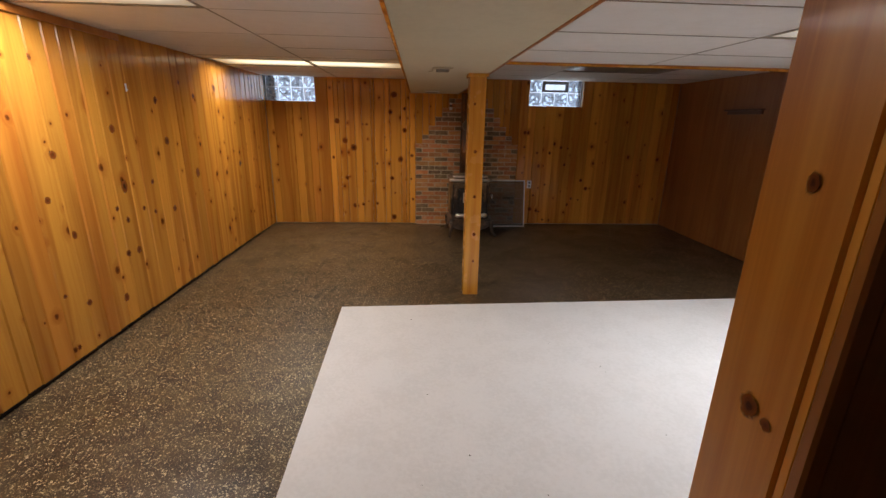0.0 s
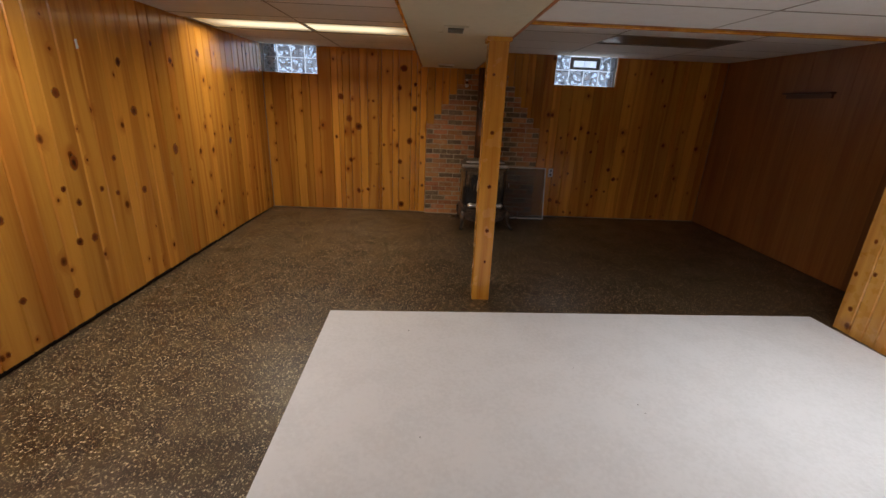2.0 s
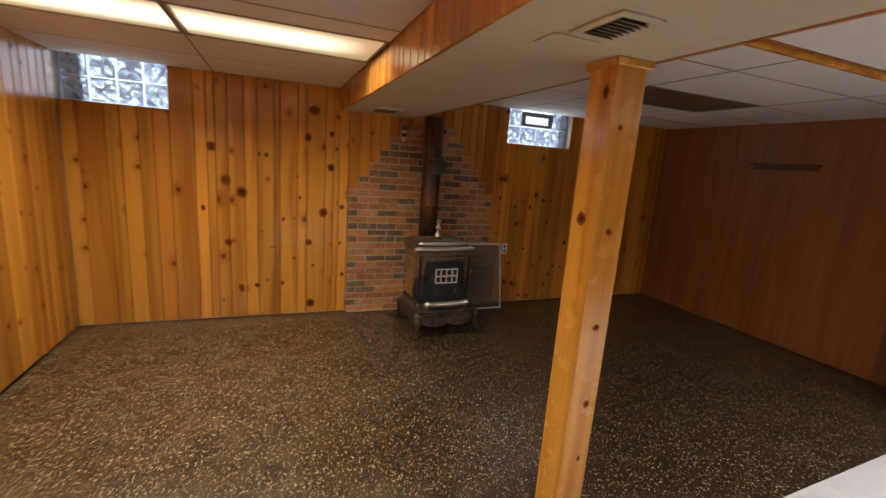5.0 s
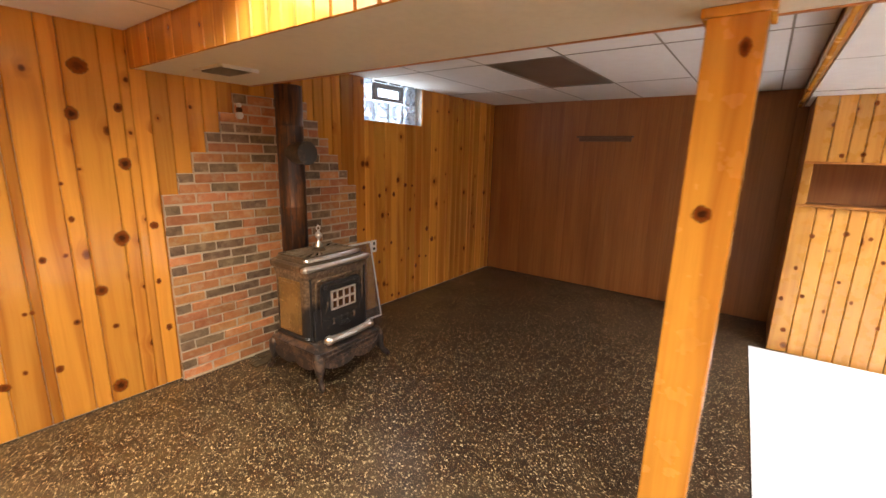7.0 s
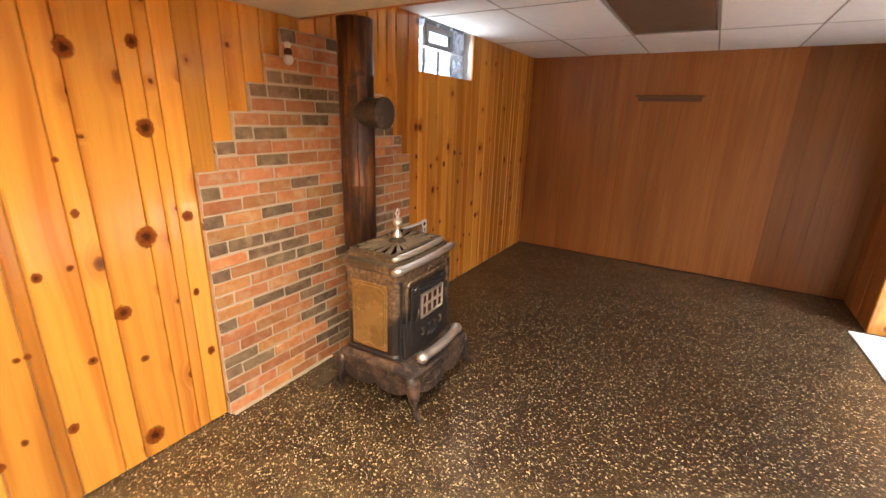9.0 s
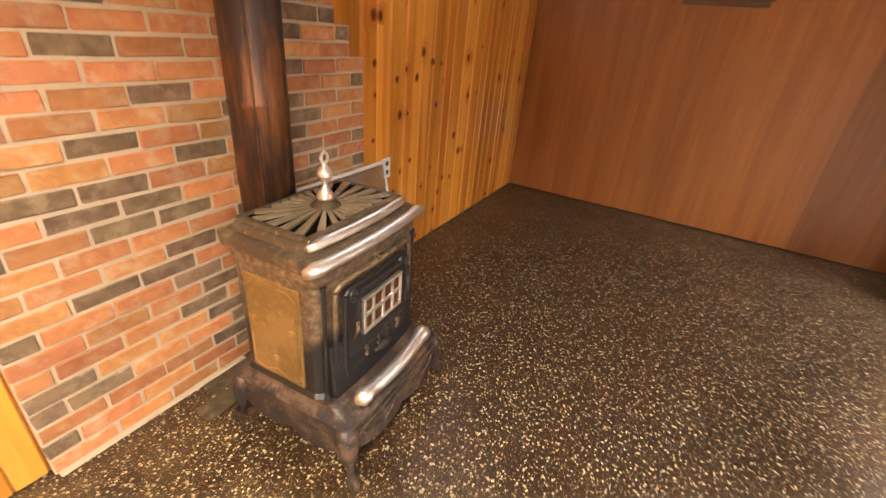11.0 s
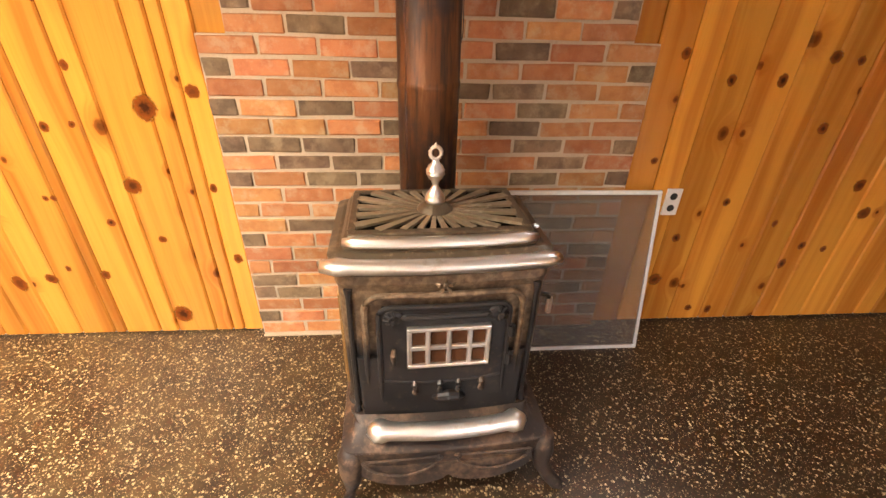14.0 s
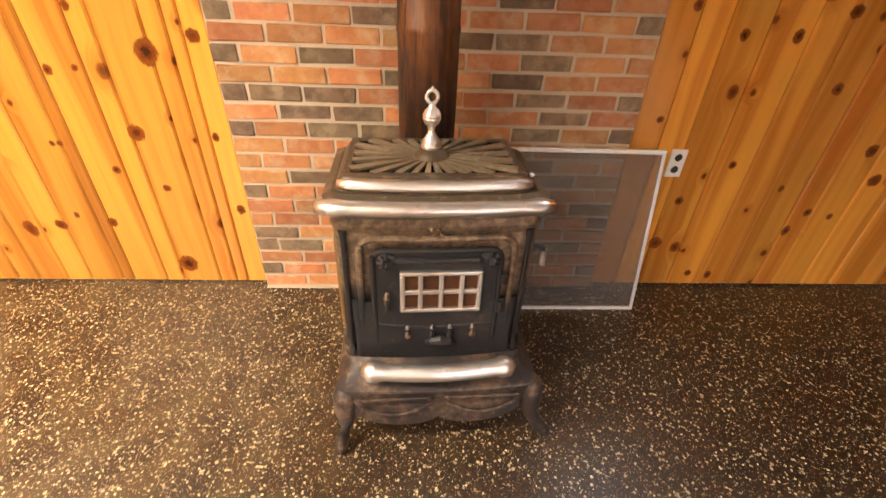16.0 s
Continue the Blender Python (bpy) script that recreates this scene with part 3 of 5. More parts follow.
window_light(X_WEST + 0.03, WINDOWS[0][1] - 0.03, WATTS_WINDOW[0])
window_light(WINDOWS[1][0] + 0.03, WINDOWS[1][1] - 0.03, WATTS_WINDOW[1])
block_window("window_1", X_WEST - 0.004, False, 0.754)
block_window("window_2", WINDOWS[1][0], True)

# ---- post under the soffit ----
def pine_post(x0, y0, x1, y1, top, label):
    p = thing("post", label, "post", ((x0 + x1) / 2, (y0 + y1) / 2, 0))
    t = 0.019
    for face, at, a, b in (("s", y0, x0 + 0.001, x1 - 0.001), ("n", y1, x0 + 0.001, x1 - 0.001), ("w", x0, y0 + 0.002, y1 - 0.002), ("e", x1, y0 + 0.002, y1 - 0.002)):
        plank(p, face, at, a, b, 0.0, top, t, POST_PINE, "board", 0.0002, 0.003)
    return p


post = pine_post(0.622, 4.058, 0.767, 4.215, Z_SOFFIT - 0.001, "square post boxed in varnished pine boards")
bm = bmesh.new()
for q in ((0.606, 4.042, 0.783, 4.058), (0.606, 4.215, 0.783, 4.231), (0.606, 4.058, 0.622, 4.215)):
    add_box(bm, q[0], q[1], Z_SOFFIT - 0.03, q[2], q[3], Z_SOFFIT - 0.001, 0.003)
part("cap_moulding", bm, POST_PINE, post)
knots(post, "w", 0.6215, ((4.148, 1.43, 0.020), (4.105, 1.93, 0.018)))
knots(post, "s", 4.0575, ((0.69, 1.39, 0.011), (0.70, 0.98, 0.012), (0.71, 0.62, 0.012), (0.71, 0.35, 0.010), (0.67, 1.80, 0.008)))

# ---- carpet remnant ----
bm = bmesh.new()
pts = [(-0.515, 3.75), (3.47, 3.895), (3.545, 2.6), (3.545, 0.2), (-0.42, 0.2)]
lo, hi = [bm.verts.new((x, y, 0.001)) for x, y in pts], [bm.verts.new((x, y, 0.014)) for x, y in pts]
bm.faces.new(hi)
bm.faces.new(lo[::-1])
for i in range(len(pts)):
    j = (i + 1) % len(pts)
    bm.faces.new((lo[i], lo[j], hi[j], hi[i]))
me = bpy.data.meshes.new("carpet")
bm.to_mesh(me)
bm.free()
me.materials.append(CARPET)
tagged(new("carpet", me), "large off-white carpet remnant lying on the dark floor", "carpet")

crumbs = bmesh.new()
rg = random.Random(12)
for k in range(11):
    x, y, r = rg.uniform(-0.2, 3.3), rg.uniform(1.2, 3.5), rg.uniform(0.002, 0.0045)
    lump = bmesh.ops.create_icosphere(crumbs, subdivisions=1, radius=r)["verts"]
    for v in lump:
        v.co = Vector((x + v.co.x * rg.uniform(0.7, 1.4), y + v.co.y * rg.uniform(0.7, 1.4), 0.0142 + r * 0.4 + v.co.z * 0.5))
me = bpy.data.meshes.new("crumbs")
crumbs.to_mesh(me)
crumbs.free()
me.materials.append(DARK)
tagged(new("crumbs", me), "few dark crumbs of dirt scattered on the white carpet", "dirt", kind="stuff")

# ---- built-in cupboard with niche and shelves ----
BX0, BX1, BY0, BY1 = 3.55, X_EAST, 2.93, 3.77
cup = thing("built_in_cupboard", "built-in pine-board cupboard with a niche and open shelves", "cupboard", (3.9, 3.35, 0))
for q in ((BX0 + 0.02, BY1 - 0.03, 0, BX1, BY1 - 0.012, Z_SE), (BX0 + 0.02, BY0 + 0.3, 0, BX1, BY0 + 0.32, 1.26), (BX0 + 0.36, BY0 + 0.02, 1.276, BX0 + 0.38, BY1 - 0.031, 1.611)):
    part("inner_panel", box(*q), VENEER, cup, "dark veneer panel")
for z in (1.262, 1.612):
    part("niche_board", box(BX0 + 0.021, BY0 + 0.02, z, BX1, BY1 - 0.031, z + 0.013), VENEER, cup)
rg = random.Random(21)
run = seams(BY0 + 0.10, BY1 - 0.0, rg, (), 0.085, 0.115)
for a, b in zip(run, run[1:]):
    plank(cup, "w", BX0 + rg.uniform(0, 0.001), a, b, 0.0, 1.262, 0.018, CUPBOARD_PINE)
    plank(cup, "w", BX0 + rg.uniform(0, 0.001), a, b, 1.622, Z_SE - 0.002, 0.018, CUPBOARD_PINE)
plank(cup, "w", BX0 - 0.006, BY0, BY0 + 0.10, 0.0, Z_SE - 0.002, 0.026, CUPBOARD_PINE, "stile")
plank(cup, "w", BX0 - 0.002, BY1 - 0.07, BY1, 1.285, 1.605, 0.022, CUPBOARD_PINE, "stile")
part("ledge", box(BX0 - 0.02, BY0 + 0.10, 1.262, BX0 + 0.02, BY1, 1.285, 0.004), TRIM_PINE, cup)
part("head_trim", box(BX0 - 0.015, BY0 + 0.10, 1.605, BX0 + 0.02, BY1, 1.622, 0.003), TRIM_PINE, cup)
knots(cup, "w", BX0, ((3.62, 1.03, 0.013), (3.42, 1.07, 0.014), (3.28, 1.05, 0.013), (3.18, 0.88, 0.012), (3.68, 0.75, 0.014), (3.40, 0.68, 0.012), (3.60, 0.52, 0.014), (3.735, 0.47, 0.015), (3.30, 0.53, 0.011), (3.68, 0.20, 0.014),
                       (3.45, 0.42, 0.012), (3.12, 0.36, 0.013), (3.10, 1.12, 0.012), (3.42, 2.05, 0.014), (3.43, 1.68, 0.014), (3.55, 1.67, 0.012), (3.10, 1.72, 0.013)))
run = seams(BX0 + 0.0, BX1, rg, (), 0.09, 0.13)
for a, b in zip(run, run[1:]):
    plank(cup, "s", BY0, a + 0.02, min(b + 0.02, BX1), 1.22, Z_SE - 0.002, 0.018, CUPBOARD_PINE)
plank(cup, "s", BY0, BX0 + 0.02, BX1, 0.0, 0.19, 0.02, CUPBOARD_PINE, "kickboard")
for z in (0.29, 0.60, 0.91):
    part("shelf", box(BX0 + 0.02, BY0 + 0.005, z - 0.03, BX1, BY0 + 0.3, z, 0.002), TRIM_PINE, cup)
run = seams(BX0 + 0.02, BX1, rg, (), 0.2, 0.3)
for a, b in zip(run, run[1:]):
    plank(cup, "n", BY1 - 0.004, a, b, 0.0, Z_SE - 0.002, 0.008, VENEER, "side_panel")

# ---- pine casing and dark partition beside the start ----
part_wall = structure("wall_partition", box(0.663, 0.53, 0.0, 3.2, 0.69, Z_SE - 0.001), VENEER, "dark veneer partition beside the doorway", "wall")
casing = thing("door_casing", "varnished pine casing at the end of a partition", "door casing", (0.63, 0.58, 0))
plank(casing, "w", 0.64, 0.566, 0.702, 0.0, Z_SE - 0.002, 0.022, CASING_PINE, "board", 0.0006, 0.0035)
plank(casing, "w", 0.64, 0.548, 0.566, 0.0, Z_SE - 0.002, 0.022, CASING_PINE, "board", 0.0006, 0.0035)
part("moulding", box(0.634, 0.528, 0.0, 0.662, 0.548, Z_SE - 0.002, 0.004), TRIM_PINE, casing)
knots(casing, "w", 0.639, ((0.628, 1.285, 0.013), (0.596, 1.28, 0.006), (0.622, 1.595, 0.009)))

# ---- brick back panel behind the stove ----
COURSE, BL, BX, BY = 0.0684, 0.2045, 0.13, 7.066


def course_span(k):
    """How many half bricks course k (from 1) is set in on each side."""
    return 0 if k <= 19 else (k - 18) // 2


brick_panel = thing("brick_panel", "stepped red and brown brick panel on the wall behind the stove", "brick panel", (0.948, 7.08, 0))
k = 1
while k <= 29:
    n2 = k
    while n2 < 29 and course_span(n2 + 1) == course_span(k):
        n2 += 1
    ins = course_span(k) * BL / 2
    part("mortar", box(BX + ins + 0.004, BY + 0.0045, (k - 1) * COURSE, BX + 8 * BL - ins - 0.004, Y_NORTH + 0.01, min(n2 * COURSE, Z_SOFFIT - 0.002)), MORTAR, brick_panel)
    k = n2 + 1

# courses from the floor up: r red, d dark brown
LEFT = {19: "rrr", 18: "drrd", 17: "rrr", 16: "drdr", 15: "rrr", 14: "dddr", 13: "rdd", 12: "drdd", 11: "rrr", 10: "rrr", 9: "rdd", 8: "drr", 7: "rrr", 6: "rrr", 5: "drr", 4: "ddr", 3: "rrr", 2: "drr", 1: "rrr",
        20: "rdr", 21: "drr", 22: "ddrr", 23: "rrd", 24: "rr", 25: "ddd", 26: "dd", 27: "rr", 28: "rd", 29: "dr"}
RIGHT = {19: "drr", 18: "rrrd", 17: "drr", 16: "rdrr", 15: "drr", 14: "rdrd", 13: "rdr", 12: "rdrd", 20: "rrr", 21: "drd", 11: "rrr", 10: "rdrr"}
halves = {}


def brick_mesh(w, mat, variant):
    key = (w, mat.name, variant)
    if key not in halves:
        rg = random.Random(str(key))
        bm = box(-w / 2, 0, -0.029, w / 2, 0.03, 0.029, 0.004)
        for v in bm.verts:
            v.co += Vector((rg.uniform(-1, 1), rg.uniform(-1, 1), rg.uniform(-1, 1))) * 0.0028
        me = bpy.data.meshes.new("brick")
        bm.to_mesh(me)
        bm.free()
        me.materials.append(mat)
        halves[key] = me
    return halves[key]


rg = random.Random(33)
for k in range(1, 30):
    ins = course_span(k)
    x, end, j = ins * BL / 2, 8 * BL - ins * BL / 2, 0
    half_start = (k % 2 == 0) != (ins % 2 == 1)
    count = 0
    while x < end - 0.03:
        w = BL / 2 if (half_start and count == 0) else BL
        w = min(w, end - x)
        cx = BX + x + w / 2
        txt, back = LEFT.get(k, ""), RIGHT.get(k, "")
        remain = int(round((end - x) / BL + 0.24)) - 1
        if cx < 0.93 and count < len(txt):
            kind = txt[count]
        elif cx > 0.93 and remain < len(back):
            kind = back[::-1][remain] if remain >= 0 else "r"
        else:
            kind = "d" if rg.random() < 0.3 else "r"
        ob = new("brick", brick_mesh(round(w - 0.010, 4), DARK_BRICK if kind == "d" else RED_BRICK, rg.randrange(4)))
        ob.location = (cx + rg.uniform(-0.0015, 0.0015), BY + rg.uniform(-0.002, 0.002), (k - 0.5) * COURSE + rg.uniform(-0.0015, 0.0015))
        ob.rotation_euler = (0, rg.uniform(-0.008, 0.008), 0)
        attach(ob, brick_panel)
        x += w
        count += 1

# ---- stove and what stands round it ----
def lathe(profile, cx, cy, n=24):
    """A turned shape from (radius, height) pairs."""
    bm = bmesh.new()
    rings = []
    for r, z in profile:
        rings.append([bm.verts.new((cx + r * math.cos(2 * math.pi * i / n), cy + r * math.sin(2 * math.pi * i / n), z)) for i in range(n)])
    for a, b in zip(rings, rings[1:]):
        for i in range(n):
            bm.faces.new((a[i], a[(i + 1) % n], b[(i + 1) % n], b[i]))
    bm.faces.new(rings[0][::-1])
    bm.faces.new(rings[-1])
    return bm


def outline(x0, x1, y0, y1, r, bow, side=14, corner=5):
    """A rounded rectangle whose front (low y) bows forward."""
    pts = []
    for cx, cy, a0 in ((x1 - r, y0 + r, -90), (x1 - r, y1 - r, 0), (x0 + r, y1 - r, 90), (x0 + r, y0 + r, 180)):
        for i in range(corner + 1):
            a = radians(a0 + 90 * i / corner)
            pts.append((cx + r * math.cos(a), cy + r * math.sin(a)))
    for i in range(1, side):
        pts.append((x0 + r + (x1 - x0 - 2 * r) * i / side, y0))
    mid, half = (x0 + x1) / 2, (x1 - x0) / 2
    return [(x, y - bow * max(0.0, 1 - ((x - mid) / half) ** 2) * max(0.0, 1 - (y - y0) / (0.6 * (y1 - y0)))) for x, y in pts]


def loft(rows):
    """Rows of (z, x0, x1, y0, y1, corner radius, bow), joined upward and closed."""
    bm = bmesh.new()
    rings = [[bm.verts.new((x, y, row[0])) for x, y in outline(*row[1:])] for row in rows]
    n = len(rings[0])
    for a, b in zip(rings, rings[1:]):
        for i in range(n):
            bm.faces.new((a[i], a[(i + 1) % n], b[(i + 1) % n], b[i]))
    bm.faces.new(rings[0][::-1])
    bm.faces.new(rings[-1])
    return bm


def tube(points, radii, n=10):
    """A swept round bar through points with its radius at each."""
    bm = bmesh.new()
    rings = []
    for i, p in enumerate(points):
        p = Vector(p)
        d = (Vector(points[min(i + 1, len(points) - 1)]) - Vector(points[max(i - 1, 0)])).normalized()
        u = d.cross(Vector((0, 0, 1)) if abs(d.z) < 0.9 else Vector((1, 0, 0))).normalized()
        w = d.cross(u)
        rings.append([bm.verts.new(p + radii[i] * (math.cos(2 * math.pi * k / n) * u + math.sin(2 * math.pi * k / n) * w)) for k in range(n)])
    for a, b in zip(rings, rings[1:]):
        for k in range(n):
            bm.faces.new((a[k], a[(k + 1) % n], b[(k + 1) % n], b[k]))
    bm.faces.new(rings[0][::-1])
    bm.faces.new(rings[-1])
    return bm


def iron(name, black, rust, metal, rough, share):
    n = Nodes(name)
    p = n.place()
    a, b, c = n.noise(p, 7.0, 4.0, 0.6), n.noise(p, 45.0, 4.0, 0.65), n.noise(p, 260.0, 3.0)
    m = n.span(n.math("MULTIPLY_ADD", a, 0.65, n.math("MULTIPLY", b, 0.35)), 0.62 - share, 0.80 - share)
    col = n.mix(m, black, rust)
    col = n.mix(n.math("MULTIPLY", n.span(b, 0.58, 0.75), 0.4), col, tuple(q * 1.7 for q in rust))
    n.bump(n.math("ADD", n.math("MULTIPLY", b, 0.5), n.math("MULTIPLY", c, 0.5)), 0.28, 0.002)
    return n.set(Base_Color=col, Metallic=metal, Roughness=n.math("MULTIPLY_ADD", b, 0.25, rough - 0.1))


IRON = iron("black_cast_iron", (0.030, 0.028, 0.029), (0.085, 0.062, 0.046), 0.4, 0.38, 0.07)
BASE_IRON = iron("grey_brown_iron", (0.052, 0.041, 0.038), (0.175, 0.115, 0.080), 0.4, 0.40, 0.17)
SIDE_IRON = iron("enamel_brown_iron", (0.23, 0.135, 0.045), (0.33, 0.20, 0.07), 0.35, 0.35, 0.2)


def rusty_pipe():
    """Old stovepipe: long upright rust runs over blued, sooty steel."""
    n = Nodes("rusty_stovepipe")
    p = n.place()
    m = n.add("VectorMath", operation="MULTIPLY")
    n.put(m.inputs[0], p)
    m.inputs[1].default_value = (1.0, 1.0, 0.10)
    run, b = n.noise(m.outputs[0], 38.0, 4.0, 0.6), n.noise(p, 50.0, 4.0, 0.65)
    blot = n.noise(p, 6.0, 4.0, 0.6)
    col = n.mix(n.span(run, 0.38, 0.62), (0.050, 0.028, 0.020), (0.175, 0.070, 0.026))
    col = n.mix(n.math("MULTIPLY", n.span(blot, 0.46, 0.64), 0.8), col, (0.042, 0.032, 0.034))
    col = n.mix(n.math("MULTIPLY", n.span(run, 0.60, 0.72), 0.6), col, (0.30, 0.15, 0.065))
    n.bump(n.math("ADD", n.math("MULTIPLY", b, 0.5), run), 0.25, 0.003)
    return n.set(Base_Color=col, Metallic=0.35, Roughness=n.math("MULTIPLY_ADD", b, 0.22, 0.34))


PIPE = rusty_pipe()
MICA = speckled("brown_mica", (0.075, 0.030, 0.012), (0.04, 0.016, 0.008), 30.0, 0.7, 0.1)
MICA.node_tree.nodes["Principled BSDF"].inputs["Specular IOR Level"].default_value = 0.15


def sooted():
    """Firebox iron: heat-browned above, soot-black below with a ragged edge."""
    n = Nodes("heat_browned_iron")
    p = n.place()
    sep = n.add("SeparateXYZ")
    n.put(sep.inputs[0], p)
    a, b, c = n.noise(p, 9.0, 4.0, 0.6), n.noise(p, 45.0, 4.0, 0.65), n.noise(p, 260.0, 3.0)
    brown = n.mix(n.span(b, 0.35, 0.7), (0.13, 0.088, 0.056), (0.31, 0.22, 0.14))
    edge = n.math("ADD", sep.outputs[2], n.math("MULTIPLY", n.math("SUBTRACT", a, 0.5), 0.22))
    col = n.mix(n.span(edge, 0.50, 0.60), (0.034, 0.031, 0.031), brown)
    col = n.mix(n.math("MULTIPLY", n.span(a, 0.50, 0.72), 0.7), col, (0.045, 0.036, 0.030))
    n.bump(n.math("ADD", n.math("MULTIPLY", b, 0.5), n.math("MULTIPLY", c, 0.5)), 0.22, 0.002)
    return n.set(Base_Color=col, Metallic=0.45, Roughness=n.math("MULTIPLY_ADD", b, 0.2, 0.30))


def nickel():
    n = Nodes("worn_nickel")
    p = n.place()
    a, b = n.noise(p, 16.0, 4.0, 0.6), n.noise(p, 120.0, 3.0)
    col = n.mix(n.span(a, 0.60, 0.80), (0.95, 0.93, 0.91), (0.66, 0.58, 0.50))
    n.bump(b, 0.02, 0.001)
    return n.set(Base_Color=col, Metallic=0.97, Roughness=n.math("MULTIPLY_ADD", n.span(a, 0.45, 0.75), 0.12, 0.30))


NICKEL = nickel()
BROWN_IRON = sooted()
RIB = iron("bronzed_rib", (0.30, 0.235, 0.155), (0.46, 0.37, 0.26), 0.45, 0.34, 0.15)
LID_IRON = iron("worn_bronzed_iron", (0.12, 0.090, 0.060), (0.29, 0.215, 0.14), 0.5, 0.31, 0.13)
# flat black without gloss, for the shade down in the lid's slots
SLOT_SHADE = speckled("black_slot", (0.006, 0.005, 0.004), (0.010, 0.008, 0.006), 30.0, 0.9, 0.05)
SLOT_SHADE.node_tree.nodes["Principled BSDF"].inputs["Specular IOR Level"].default_value = 0.0
CX = 0.922
stove = thing("parlor_stove", "antique black and brown cast-iron parlor stove with nickel trim", "stove", (CX, 6.48, 0))

# base with apron, scalloped below, and four legs
base = part("base", loft([(0.115, 0.640, 1.235, 6.245, 6.745, 0.03, 0.012), (0.150, 0.622, 1.252, 6.228, 6.760, 0.035, 0.015), (0.196, 0.618, 1.256, 6.224, 6.764, 0.035, 0.015),
                          (0.204, 0.612, 1.262, 6.218, 6.768, 0.035, 0.016), (0.214, 0.614, 1.260, 6.220, 6.766, 0.035, 0.016), (0.228, 0.632, 1.242, 6.240, 6.750, 0.035, 0.014),
                          (0.246, 0.645, 1.220, 6.262, 6.735, 0.03, 0.012), (0.268, 0.652, 1.206, 6.286, 6.728, 0.03, 0.012), (0.296, 0.658, 1.198, 6.304, 6.718, 0.03, 0.012)]), BASE_IRON, stove, "grey-brown iron base with a moulded edge", smooth=False)
bm = bmesh.new()
n = 32
for side in range(3):
    top, low = [], []
    for i in range(n + 1):
        s = i / n
        dip = 0.030 * abs(math.sin(2 * math.pi * s)) ** 0.6 + 0.008 * (1 - abs(2 * s - 1))
        if side == 0:
            x, y = 0.662 + 0.55 * s, 6.222 - 0.015 * (1 - (2 * s - 1) ** 2)
        else:
            x, y = (0.616 if side == 1 else 1.258), 6.27 + 0.44 * s
        top.append((x, y, 0.150))
        low.append((x, y, 0.118 - dip))
    off = Vector((0, 0.012, 0)) if side == 0 else Vector((0.012 if side == 1 else -0.012, 0, 0))
    rows = [[bm.verts.new(Vector(p) + o) for p in line] for line, o in ((top, Vector()), (low, Vector()), (low, off), (top, off))]
    for a, b in zip(rows, rows[1:] + rows[:1]):
        for i in range(n):
            bm.faces.new((a[i], a[i + 1], b[i + 1], b[i]))
part("apron", bm, BASE_IRON, stove, "scalloped brown apron")
for sgn in (-1, 1):
    mid = CX + 0.015 + sgn * 0.142
    pts = [(mid - 0.122 + 0.244 * q / 12, 6.206, 0.180) for q in range(13)]
    pts += [(mid + 0.122 - 0.244 * q / 16, 6.206, 0.180 - 0.060 * math.sin(math.pi * q / 16) ** 0.55) for q in range(1, 17)]
    part("scroll", tube(pts, [0.0036] * len(pts), 6), BASE_IRON, stove)
    for end in (-1, 1):
        cx = mid + end * 0.112
        pts = [(cx + 0.011 * (1 - q / 20) * math.cos(q * 0.55), 6.205, 0.178 - 0.011 * (1 - q / 20) * math.sin(q * 0.55)) for q in range(18)]
        part("curl", tube(pts, [0.0034] * len(pts), 6), BASE_IRON, stove)
for fx, fy, kx, ky in ((0.608, 6.207, 0.648, 6.262), (1.325, 6.235, 1.226, 6.262), (0.612, 6.79, 0.648, 6.73), (1.272, 6.79, 1.226, 6.73)):
    pts = [(kx, ky, 0.205), (kx + (fx - kx) * 0.25, ky + (fy - ky) * 0.25, 0.165), (kx + (fx - kx) * 0.30, ky + (fy - ky) * 0.30, 0.120), (kx + (fx - kx) * 0.35, ky + (fy - ky) * 0.35, 0.080),
           (kx + (fx - kx) * 0.6, ky + (fy - ky) * 0.6, 0.042), (kx + (fx - kx) * 0.9, ky + (fy - ky) * 0.9, 0.018), (kx + (fx - kx) * 1.1, ky + (fy - ky) * 1.1, 0.0135)]
    part("leg", tube(pts, [0.030, 0.043, 0.040, 0.028, 0.021, 0.019, 0.013], 12), BASE_IRON, stove, "curved cast leg with a worn foot", smooth=True)

